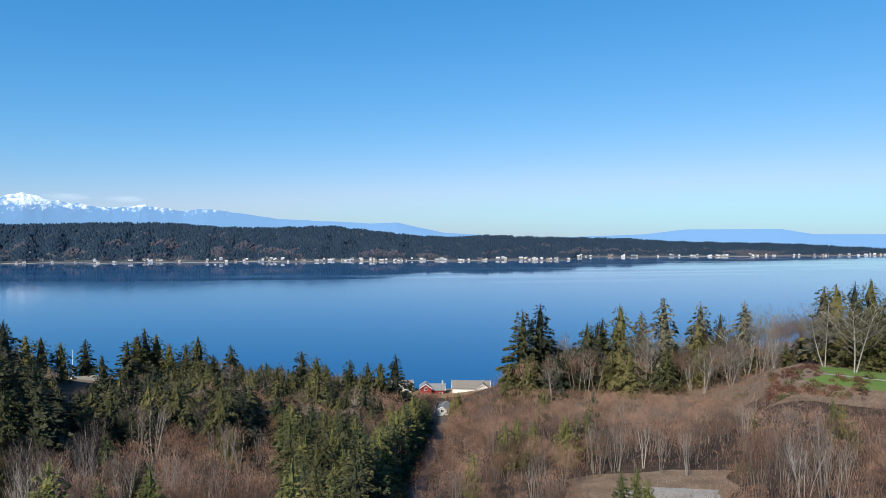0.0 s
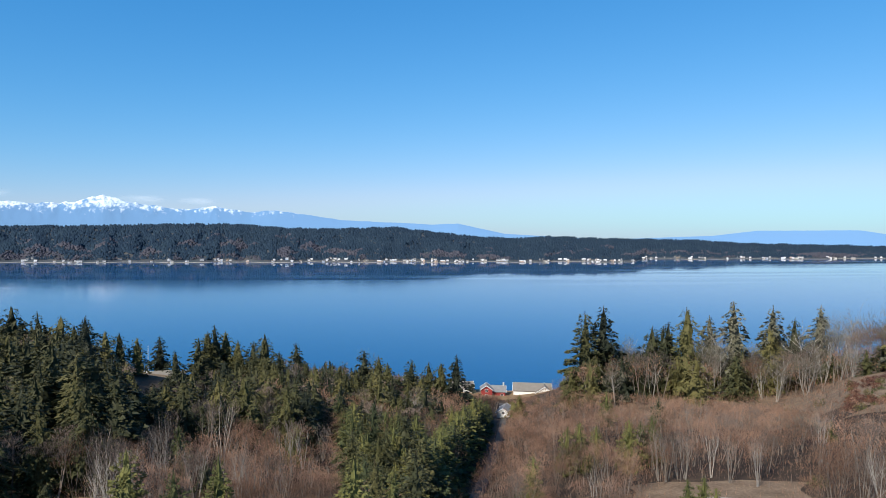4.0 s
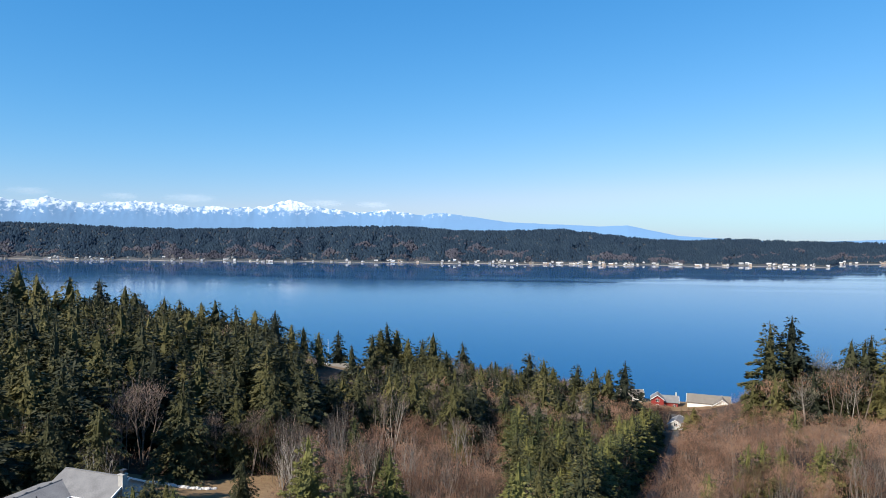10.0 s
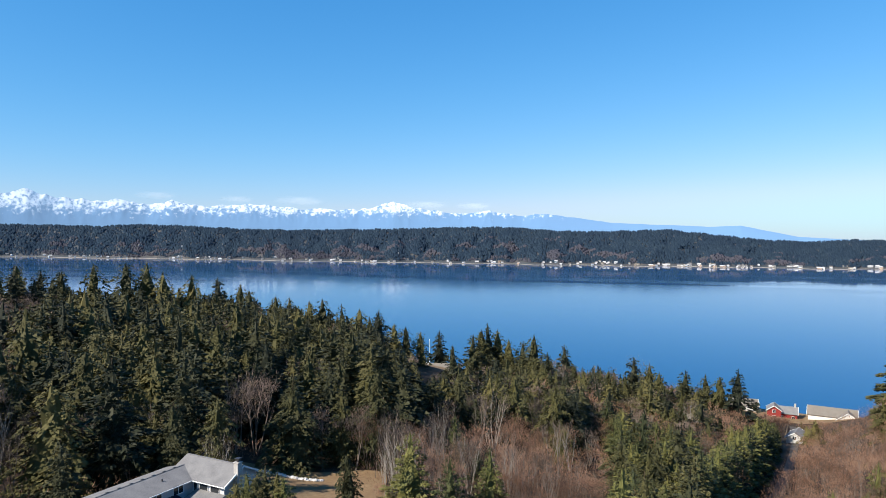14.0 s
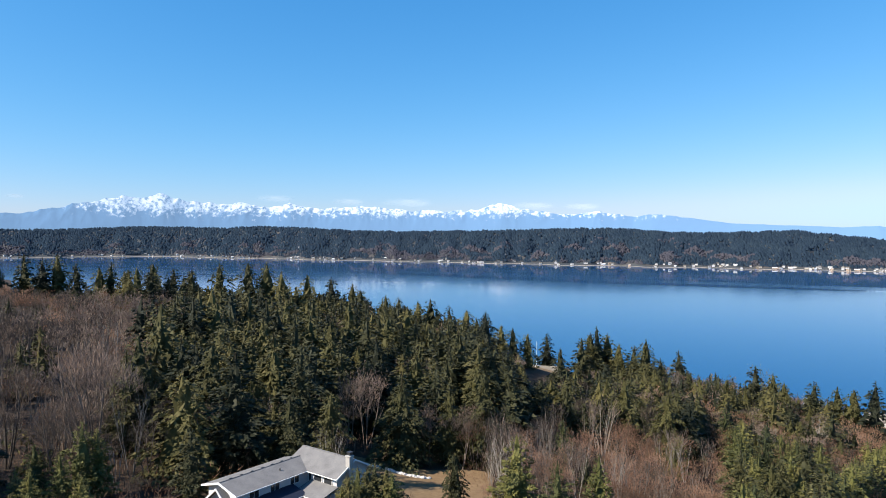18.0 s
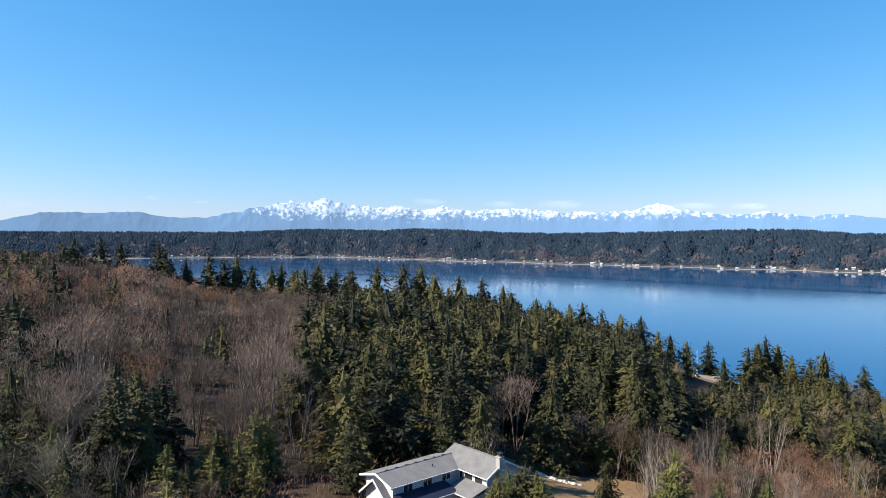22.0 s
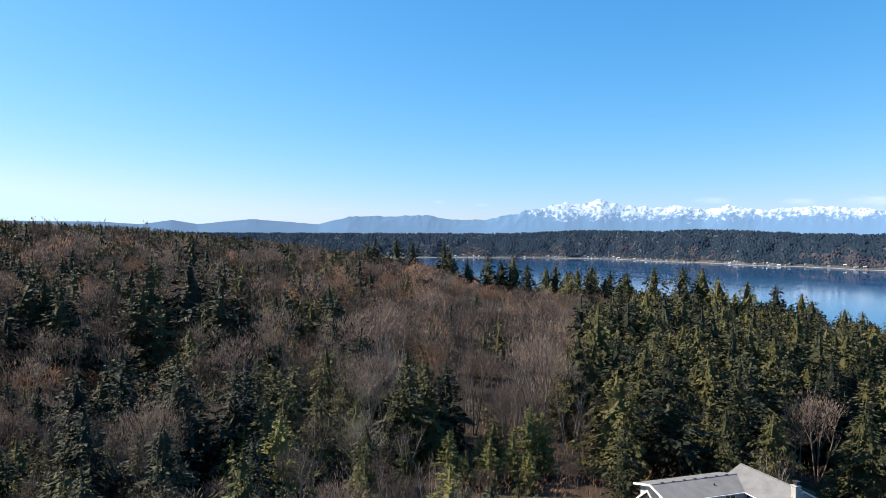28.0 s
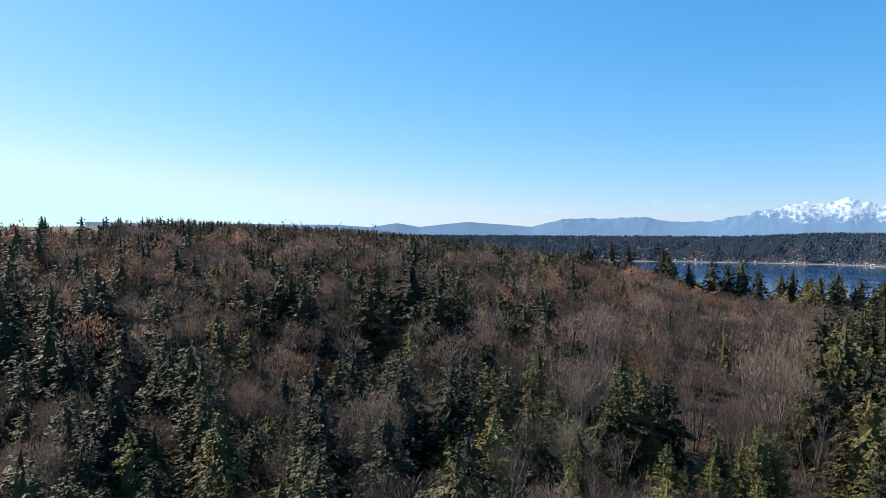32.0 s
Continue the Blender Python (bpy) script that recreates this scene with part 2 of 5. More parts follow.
def drape(name, l0, l1, r0, r1, mat, label, category, lift=0.12, wavy=0.1, seed=0.0):
    """A patch between two bearings and two distances, with a wavering edge."""
    n, m = 40, 24
    V = []
    for j in range(m + 1):
        for i in range(n + 1):
            u, w = i / n, j / m
            k0 = wavy * noise.noise((u * 3, seed, 0.3))
            k1 = wavy * noise.noise((u * 3, seed, 5.3))
            e0, e1 = wavy * noise.noise((w * 3, seed, 9.3)), wavy * noise.noise((w * 3, seed, 13.3))
            r = r0 + (r1 - r0) * (k0 + w * (1 + k1 - k0))
            a = l0 + (l1 - l0) * (e0 + u * (1 + e1 - e0))
            V.append(polar(a, r))
    V = np.array(V)
    z = lie(V[:, 0], V[:, 1]) + lift
    k = (np.arange(m)[:, None] * (n + 1) + np.arange(n)[None]).ravel()
    f = np.concatenate([np.stack([k + 1, k, k + n + 1], 1), np.stack([k + 1, k + n + 1, k + n + 2], 1)])
    return tagged(part(name, mesh_of(name, np.column_stack([V, z]), f, [mat], smooth=True)), label, category, kind="structure")


drape("lawn", -29.3, -44, 182, 216, LAWN, "bright green mown lawn on the bluff", "lawn", wavy=0.12, seed=1.0)
drape("garden_path", -29.6, -44, 196.2, 197.4, GRAVEL, "narrow pale path across the lawn", "path", 0.2, wavy=0.05, seed=1.5)
drape("bank", -26.3, -42, 168, 187, BANK, "bare brown earth bank below the lawn", "bank", 0.16, wavy=0.2, seed=2.0)
drape("lot_edge", -10.5, -23.5, 103, 124, BANK, "bare sandy earth round the turning place", "earth", 0.07, wavy=0.12, seed=3.2)
drape("gravel_lot", -14.5, -22.5, 105, 113.5, GRAVEL, "pale gravel turning place among alders", "gravel", wavy=0.05, seed=3.0)
drape("sandy_path", -17.5, -21.5, 219, 222, BANK, "pale bare strip of earth in the thicket", "path", 0.2, wavy=0.2, seed=3.5)
drape("dry_meadow", 32.5, 45, 100, 127, FIELD, "dry brown mown grass beside the house", "meadow", 0.14, wavy=0.08, seed=4.0)
drape("house_yard", 44, 55, 84, 107, FIELD, "trodden dry grass round the house", "yard", 0.16, wavy=0.08, seed=5.0)
drape("shore_yard", 30.5, 25.5, 330, 372, FIELD, "dry grass yard above the shore", "yard", 0.2, wavy=0.1, seed=6.0)
drape("foreshore_yard", 5, -5, 338, 362, FIELD, "yard of dry grass round the shore houses", "yard", 0.2, wavy=0.1, seed=6.5)
drape("clearing", -9, -31, 184, 262, BANK, "bare brown ground under the bluff's trees", "clearing", 0.10, wavy=0.1, seed=7.0)


def road_x(y):
    return np.interp(y, (60, 110, 200, 290, 330), (-7.2, -5.2, -2.0, 0.2, -1.0))


ry = np.arange(60, 331, 3.0)
rv = np.array([(road_x(q) + o, q) for q in ry for o in (-1.2, 0.0, 1.2)])
k = (np.arange(len(ry) - 1)[:, None] * 3 + np.arange(2)[None]).ravel()
track = part("road", mesh_of("road", np.column_stack([rv, lie(rv[:, 0], rv[:, 1]) + 0.18]), np.concatenate([np.stack([k, k + 1, k + 4], 1), np.stack([k, k + 4, k + 3], 1)]), [ROADWAY], smooth=True))
tagged(track, "straight grey gravel road running down to the shore", "road", kind="structure")

# ---- water, to the far shore and beyond ----


def water_material():
    """Rippled open water, with mirror-calm slicks and a lee under the far hills."""
    m = bpy.data.materials.new("sea_water")
    m.use_nodes = True
    n, l = m.node_tree.nodes, m.node_tree.links
    b = n["Principled BSDF"]
    b.inputs["Base Color"].default_value = (0.0, 0.050, 0.150, 1)
    b.inputs["IOR"].default_value = 1.28
    tc = n.new("ShaderNodeTexCoord")
    mp = n.new("ShaderNodeMapping")
    mp.inputs["Rotation"].default_value = (0, 0, radians(-10))
    l.new(tc.outputs["Object"], mp.inputs["Vector"])
    sep = n.new("ShaderNodeSeparateXYZ")
    l.new(mp.outputs[0], sep.inputs[0])
    lee = n.new("ShaderNodeMapRange")
    lee.inputs[1].default_value, lee.inputs[2].default_value = 930.0, 1450.0
    lee.inputs[3].default_value, lee.inputs[4].default_value = -0.22, 0.07
    l.new(sep.outputs["Y"], lee.inputs[0])
    st = n.new("ShaderNodeMapping")
    st.inputs["Scale"].default_value = (0.0013, 0.012, 1)
    l.new(mp.outputs[0], st.inputs["Vector"])
    slick = n.new("ShaderNodeTexNoise")
    slick.inputs["Scale"].default_value, slick.inputs["Detail"].default_value = 1.0, 6
    l.new(st.outputs[0], slick.inputs["Vector"])
    add = n.new("ShaderNodeMath")
    add.operation = "ADD"
    l.new(slick.outputs["Fac"], add.inputs[0])
    l.new(lee.outputs[0], add.inputs[1])
    calm = n.new("ShaderNodeMapRange")
    calm.interpolation_type = "SMOOTHSTEP"
    calm.inputs[1].default_value, calm.inputs[2].default_value = 0.47, 0.60
    l.new(add.outputs[0], calm.inputs[0])
    rough = n.new("ShaderNodeMapRange")
    rough.inputs[3].default_value, rough.inputs[4].default_value = 0.09, 0.035
    l.new(calm.outputs[0], rough.inputs[0])
    l.new(rough.outputs[0], b.inputs["Roughness"])
    ripple = n.new("ShaderNodeTexNoise")
    ripple.inputs["Scale"].default_value, ripple.inputs["Detail"].default_value = 0.3, 4
    l.new(tc.outputs["Object"], ripple.inputs["Vector"])
    force = n.new("ShaderNodeMapRange")
    force.inputs[3].default_value, force.inputs[4].default_value = 0.06, 0.006
    l.new(calm.outputs[0], force.inputs[0])
    bp = n.new("ShaderNodeBump")
    bp.inputs["Distance"].default_value = 0.2
    l.new(force.outputs[0], bp.inputs["Strength"])
    l.new(ripple.outputs["Fac"], bp.inputs["Height"])
    l.new(bp.outputs[0], b.inputs["Normal"])
    return m


WATER = water_material()
sea = part("water", mesh_of("water", [(-6000, -3000, 0), (6000, -3000, 0), (6000, 6000, 0), (-6000, 6000, 0)], [(0, 1, 2), (0, 2, 3)], [WATER]))
tagged(sea, "calm deep blue sea channel with paler wind streaks", "water", kind="structure")

# ---- the far shore ----


def shore_range(left):
    left = np.asarray(left, float)
    r = 2020 / np.cos(np.radians(np.clip(left - 10, -62, 50)))
    r = r * (1 + 0.10 * np.clip((-10.6 - left) / 0.9, 0, 1))  # the shore falls back behind a point
    return r + 25 * np.sin(left * 0.9) + 12 * np.sin(left * 2.7 + 1)


FAR_LEFT = (-60, -33, -27, -19, -15, -8, -3.6, -0.8, 2.6, 4, 6.2, 9.4, 14.5, 17.7, 22, 26, 33, 40, 44, 49, 52, 54.4, 60.5, 66.5, 76, 110)
FAR_TOP = (-1.1, -1.03, -0.73, -0.62, -0.38, -0.25, -0.1, -0.28, -0.12, 0.05, 0.3, 0.66, 0.5, 0.53, 0.85, 0.85, 0.66, 0.57, 0.62, 0.9, 0.95, 0.78, 0.88, 0.6, 0.6, 0.6)


def far_height(left, s):
    """Height of the far shore's hills, s metres behind the beach."""
    r = shore_range(left)
    top = EYE + (r + 520) * np.tan(np.radians(np.interp(left, FAR_LEFT, FAR_TOP))) - 20
    u = np.clip((s - 14) / 500, 0, 1)
    gully = np.exp(-(np.sin(left * 0.62 + 1.1 * np.sin(left * 0.23) + 1.4 * u) / 0.32) ** 2) + 0.6 * np.exp(-(np.sin(left * 1.45 - 1.9 * u) / 0.4) ** 2)
    rise = u ** 0.8 * (1 - 0.42 * gully * (1 - u) - 0.12 * np.sin(left * 4.1 + 3 * u) * (1 - u))
    bank = np.clip(s / 14, -1, 1) * 2.5
    return bank + (top - 2.5) * np.clip(rise, 0, 1) + 1.2 * np.sin(left * 3.1 + s * 0.01) * u


lefts = np.arange(-52, 112, 0.2)
steps = np.array([-20, 0, 4, 10, 30, 60, 90, 130, 170, 210, 260, 320, 390, 460, 520, 640])
gl, gs = np.meshgrid(lefts, steps)
px, py = polar(gl.ravel(), shore_range(gl.ravel()) + gs.ravel())
v = np.stack([px, py, far_height(gl.ravel(), gs.ravel())], 1)
nx = len(lefts)
k = (np.arange(len(steps) - 1)[:, None] * nx + np.arange(nx - 1)[None]).ravel()
f = np.concatenate([np.stack([k + 1, k, k + nx], 1), np.stack([k + 1, k + nx, k + nx + 1], 1)])
row = np.concatenate([k // nx, k // nx])
BEACH = material("pale_beach", [(0.20, 0.175, 0.145), (0.29, 0.255, 0.215), (0.37, 0.33, 0.285)], 0.02, rough=0.95)
# soil leans to blue-grey, with distance haze mixed into its colours
FAR_SOIL = material("hazed_hillside", [(0.025, 0.036, 0.045), (0.045, 0.050, 0.055), (0.085, 0.075, 0.068)], 0.004, rough=0.95)
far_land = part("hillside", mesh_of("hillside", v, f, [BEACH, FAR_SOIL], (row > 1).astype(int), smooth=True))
tagged(far_land, "wooded low hills with a pale beach across the channel", "hills", kind="structure")

# ---- mountains behind, so far that they never shift ----
PEAKS = ((112, 1.2), (105.6, 1.22), (99, 1.21), (96.3, 1.05), (94, 1.4), (92.1, 1.1), (87.9, 1.55), (82.6, 1.15), (80.2, 1.8), (73.7, 2.0), (71.5, 1.6), (68.5, 1.6),
         (66.2, 2.15), (64.1, 2.6), (61.8, 3.12), (60.6, 3.0), (59.1, 3.34), (57.6, 2.8), (55.0, 2.6), (53, 2.7), (51.3, 2.3), (49.4, 2.75), (47.5, 2.25), (43.5, 2.5),
         (39.4, 2.15), (34.7, 2.1), (32.9, 2.5), (31.8, 2.76), (29.7, 2.25), (26, 1.75), (23.6, 2.05), (21, 1.55), (19.5, 1.82), (16, 1.33), (13.6, 0.98), (6.2, 0.65), (3.9, 0.72),
         (0, -0.13), (-8, -0.6), (-16.5, -0.25), (-19.7, 0.16), (-26.4, 0.2), (-28.7, -0.2), (-33, -0.18), (-60, -0.4))


def crest(left):
    at, up = np.array(PEAKS[::-1]).T
    return np.interp(left, at, up)


lefts = np.arange(-60, 118, 0.09)
steps = np.linspace(0, 1, 34)
gl, gs = np.meshgrid(lefts, steps)
gl, gs = gl.ravel(), gs.ravel()
rr = 4760 + 180 * gs
jag = np.array([noise.ridged_multi_fractal((a * 0.9, b * 2.0, 1.7), 0.85, 2.1, 7, 0.9, 2.0) for a, b in zip(gl, gs)])
jag = (jag - 1.3) / 1.3
top = crest(gl)
rough_top = np.clip((top - 1.2) / 1.2, 0.15, 1.0) * 0.20 * np.clip((top + 0.4), 0.05, 1.0)
el = -1.6 + (top + 1.6) * gs ** 0.85 + jag * rough_top * gs ** 2
x, y = polar(gl, rr)
v = np.stack([x, y, EYE + rr * np.tan(np.radians(el))], 1)
nx = len(lefts)
k = (np.arange(len(steps) - 1)[:, None] * nx + np.arange(nx - 1)[None]).ravel()
f = np.concatenate([np.stack([k + 1, k, k + nx], 1), np.stack([k + 1, k + nx, k + nx + 1], 1)])


def mountain_material():
    m = bpy.data.materials.new("far_mountain_painted_haze")
    m.use_nodes = True
    n, l = m.node_tree.nodes, m.node_tree.links
    b = n["Principled BSDF"]
    b.inputs["Roughness"].default_value = 1.0
    b.inputs["Specular IOR Level"].default_value = 0.0
    geo = n.new("ShaderNodeTexCoord")
    sep = n.new("ShaderNodeSeparateXYZ")
    l.new(geo.outputs["Object"], sep.inputs[0])
    ns = n.new("ShaderNodeTexNoise")
    ns.inputs["Scale"].default_value, ns.inputs["Detail"].default_value = 0.030, 10
    ns.inputs["Roughness"].default_value = 0.68
    l.new(geo.outputs["Object"], ns.inputs["Vector"])
    wob = n.new("ShaderNodeMath")
    wob.operation = "MULTIPLY_ADD"
    l.new(ns.outputs["Fac"], wob.inputs[0])
    wob.inputs[1].default_value = 330.0
    l.new(sep.outputs["Z"], wob.inputs[2])
    rng = n.new("ShaderNodeMapRange")
    rng.inputs[1].default_value, rng.inputs[2].default_value = 396.0, 440.0
    west = n.new("ShaderNodeMapRange")                       # the outer range is lower and all but bare of snow
    west.inputs[1].default_value, west.inputs[2].default_value = -4560.0, -4330.0
    west.inputs[3].default_value, west.inputs[4].default_value = -75.0, 0.0
    l.new(sep.outputs["X"], west.inputs[0])
    both = n.new("ShaderNodeMath")
    both.operation = "ADD"
    l.new(wob.outputs[0], both.inputs[0])
    l.new(west.outputs[0], both.inputs[1])
    l.new(both.outputs[0], rng.inputs[0])
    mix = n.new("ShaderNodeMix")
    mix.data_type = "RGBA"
    # slopes tinted blue: distance haze put into the base colour
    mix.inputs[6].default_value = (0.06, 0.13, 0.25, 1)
    crag = n.new("ShaderNodeTexNoise")                       # bare rock breaks through the snow
    crag.inputs["Scale"].default_value, crag.inputs["Detail"].default_value = 0.040, 8
    crag.inputs["Roughness"].default_value = 0.6
    l.new(geo.outputs["Object"], crag.inputs["Vector"])
    bare = n.new("ShaderNodeMapRange")
    bare.inputs[1].default_value, bare.inputs[2].default_value = 0.37, 0.52
    bare.inputs[3].default_value, bare.inputs[4].default_value = 0.12, 1.0
    l.new(crag.outputs["Fac"], bare.inputs[0])
    white = n.new("ShaderNodeMath")
    white.operation = "MULTIPLY"
    l.new(rng.outputs[0], white.inputs[0])
    l.new(bare.outputs[0], white.inputs[1])
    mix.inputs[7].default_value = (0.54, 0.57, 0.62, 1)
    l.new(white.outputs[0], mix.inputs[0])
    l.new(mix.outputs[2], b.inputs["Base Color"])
    # even blue glow paints in the airlight before the range
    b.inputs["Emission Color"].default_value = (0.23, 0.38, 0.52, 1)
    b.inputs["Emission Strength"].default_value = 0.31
    return m


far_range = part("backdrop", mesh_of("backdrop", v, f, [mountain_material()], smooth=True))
tagged(far_range, "snow-capped mountain range on the horizon, blue haze painted in", "mountains", kind="structure")

# ---- building forms from arrays ----


class Form:
    def __init__(self):
        self.v, self.f, self.m, self.n = [], [], [], 0

    def add(self, v, f, m):
        v, f = np.asarray(v, float).reshape(-1, 3), np.asarray(f, int).reshape(-1, 3)
        self.v.append(v), self.f.append(f + self.n), self.m.append(np.full(len(f), m))
        self.n += len(v)

    def done(self):
        self.v, self.f, self.m = np.concatenate(self.v), np.concatenate(self.f), np.concatenate(self.m)
        return self


def tube(form, pts, radii, sides, m):
    pts = np.asarray(pts, float)
    d = np.gradient(pts, axis=0)
    d /= np.linalg.norm(d, axis=1)[:, None] + 1e-9
    ref = np.array([1.0, 0, 0]) if abs(d[0][2]) > 0.6 else np.array([0, 0, 1.0])
    a = np.cross(d, ref)
    a /= np.linalg.norm(a, axis=1)[:, None] + 1e-9
    b = np.cross(d, a)
    t = np.arange(sides) * 2 * np.pi / sides
    v = pts[:, None] + np.asarray(radii)[:, None, None] * (np.cos(t)[None, :, None] * a[:, None] + np.sin(t)[None, :, None] * b[:, None])
    f = []
    for i in range(len(pts) - 1):
        for j in range(sides):
            p, q = i * sides + j, i * sides + (j + 1) % sides
            f += [(p, q, q + sides), (p, q + sides, p + sides)]
    form.add(v, f, m)



# ---- buildings ----
SIDING = material("pale_grey_siding", [(0.40, 0.40, 0.415), (0.45, 0.45, 0.465), (0.50, 0.50, 0.51)], 0.4, rough=0.7, stretch=(1, 1, 12), bump=0.25)
TRIM = material("white_paint", [(0.58, 0.58, 0.575), (0.66, 0.66, 0.65)], 1.2, rough=0.55)
SHINGLE = material("grey_asphalt_shingle", [(0.1054, 0.1054, 0.1085), (0.1457, 0.1457, 0.1488), (0.186, 0.186, 0.186)], 0.7, rough=0.95, bump=0.5, bump_scale=6)
TAN_SHINGLE = material("tan_shingle", [(0.1302, 0.1162, 0.09998), (0.172, 0.1558, 0.1348)], 0.5, rough=0.95, bump=0.4)
PANE = material("dark_window_glass", [(0.012, 0.014, 0.018), (0.022, 0.026, 0.03)], 0.6, rough=0.08, spec=0.6)
RED_WALL = material("barn_red_siding", [(0.16, 0.0176, 0.016), (0.224, 0.0272, 0.024)], 0.5, rough=0.75, stretch=(1, 1, 8))
WHITE_WALL = material("white_siding", [(0.52, 0.50, 0.47), (0.60, 0.58, 0.55)], 0.5, rough=0.7, stretch=(1, 1, 8))
GREY_WALL = material("weathered_grey_siding", [(0.36, 0.35, 0.34), (0.48, 0.47, 0.45)], 0.5, rough=0.8, stretch=(1, 1, 8))
CHIMNEY_STONE = material("chimney_stucco", [(0.22, 0.21, 0.20), (0.33, 0.32, 0.305), (0.42, 0.41, 0.39)], 1.5, rough=0.9, bump=0.5)
STONE = material("edging_stone", [(0.36, 0.352, 0.336), (0.528, 0.512, 0.488)], 1.2, rough=0.9, random_tone=0.4, bump=0.4)
NAVY_ROOF = material("dark_navy_roofing", [(0.010, 0.014, 0.030), (0.018, 0.024, 0.045)], 0.6, rough=0.6)
DARK_METAL = material("dark_metal", [(0.05, 0.05, 0.055), (0.09, 0.09, 0.095)], 3, rough=0.5, metallic=0.7)


def boxes(name, mat, *bounds, bevel=0.0):
    """One mesh of boxes, each x0, x1, y0, y1, z0, z1, with eased edges."""
    bm = bmesh.new()
    for x0, x1, y0, y1, z0, z1 in bounds:
        g = bmesh.ops.create_cube(bm, size=1.0)
        for q in g["verts"]:
            q.co = Vector(((x0 + x1) / 2 + q.co.x * (x1 - x0), (y0 + y1) / 2 + q.co.y * (y1 - y0), (z0 + z1) / 2 + q.co.z * (z1 - z0)))
    if bevel:
        bmesh.ops.bevel(bm, geom=list(bm.edges), offset=bevel, segments=1, affect="EDGES")
    me = bpy.data.meshes.new(name)
    bm.to_mesh(me)
    bm.free()
    me.materials.append(mat)
    return me


def prism(name, mat, outline, along, a0, a1):
    """An outline in a cross plane, drawn out along x or y. Outline points are (across, z)."""
    bm = bmesh.new()
    ends = []
    for a in (a0, a1):
        ends.append([bm.verts.new((a, c, z) if along == "x" else (c, a, z)) for c, z in outline])
    n = len(outline)
    bm.faces.new(ends[0][::-1])
    bm.faces.new(ends[1])
    for i in range(n):
        bm.faces.new((ends[0][i], ends[0][(i + 1) % n], ends[1][(i + 1) % n], ends[1][i]))
    bmesh.ops.recalc_face_normals(bm, faces=list(bm.faces))
    me = bpy.data.meshes.new(name)
    bm.to_mesh(me)
    bm.free()
    me.materials.append(mat)
    return me


def slope(name, mat, along, a0, a1, c0, z0, c1, z1, thick=0.16):
    return prism(name, mat, [(c0, z0), (c1, z1), (c1, z1 - thick), (c0, z0 - thick)], along, a0, a1)


def window(parent, face, at, centre, z, w, h, split=True):
    """A framed window set on a wall. face: outward way of the wall, +x, -y and so on."""
    s = 1 if face[0] == "+" else -1

    def B(u0, u1, z0, z1, o0, o1):
        lo, hi = sorted((at + o0 * s, at + o1 * s))
        return (lo, hi, u0, u1, z0, z1) if face[1] == "x" else (u0, u1, lo, hi, z0, z1)
    pane = part("window", boxes("window", PANE, B(centre - w / 2, centre + w / 2, z - h / 2, z + h / 2, 0.0, 0.03)), parent)
    t = 0.09
    fr = [B(centre - w / 2 - t, centre + w / 2 + t, z + h / 2, z + h / 2 + t, 0, 0.08), B(centre - w / 2 - t, centre + w / 2 + t, z - h / 2 - t, z - h / 2, 0, 0.10),
          B(centre - w / 2 - t, centre - w / 2, z - h / 2, z + h / 2, 0, 0.08), B(centre + w / 2, centre + w / 2 + t, z - h / 2, z + h / 2, 0, 0.08)]
    if split:
        fr.append(B(centre - 0.03, centre + 0.03, z - h / 2, z + h / 2, 0, 0.06))
    part("window_frame", boxes("window_frame", TRIM, *fr), pane, "white frame")


# ---- the grey-roofed house by the dry meadow ----
HB = Vector((-72.0, 61.0, 50.4))
home = holder("house", "pale sided house with grey shingled roofs and a chimney", "house", Matrix.Translation(HB))


def hb(me):
    me.transform(Matrix.Translation(-HB))
    return me


HG = 50.0
part("wing_wall", hb(prism("wing_wall", SIDING, [(-78.1, HG), (-71.9, HG), (-71.9, 57.15), (-75.0, 57.92), (-78.1, 57.15)], "y", 53.0, 65.4)), home)
part("block_wall", hb(prism("block_wall", SIDING, [(64.7, HG), (70.7, HG), (70.7, 57.2), (67.7, 58.75), (64.7, 57.2)], "x", -75.7, -66.1)), home)
w1 = part("wing_roof", hb(slope("wing_roof", SHINGLE, "y", 52.35, 66.2, -75.0, 58.1, -71.35, 57.12)), home)
w2 = part("wing_roof", hb(slope("wing_roof", SHINGLE, "y", 52.35, 66.2, -75.0, 58.1, -78.65, 57.12)), home)
b1 = part("block_roof", hb(slope("block_roof", SHINGLE, "x", -76.2, -65.55, 67.7, 58.95, 64.15, 57.12)), home)
b2 = part("block_roof", hb(slope("block_roof", SHINGLE, "x", -76.2, -65.55, 67.7, 58.95, 71.25, 57.12)), home)
part("ridge_cap", hb(boxes("ridge_cap", SHINGLE, (-75.13, -74.87, 52.4, 66.0, 58.04, 58.14))), w1)
for k in range(7):
    part("ridge_vent", hb(boxes("ridge_vent", DARK_METAL, (-75.1, -74.9, 54.0 + k * 1.7, 54.35 + k * 1.7, 58.12, 58.2))), w1, "small dark roof vent")
part("ridge_cap", hb(boxes("ridge_cap", SHINGLE, (-76.1, -65.6, 67.57, 67.83, 58.89, 58.99))), b1)
part("vent_pipe", hb(boxes("vent_pipe", DARK_METAL, (-73.4, -73.25, 60.9, 61.05, 57.5, 57.95), bevel=0.02)), w1, "dark vent pipe")
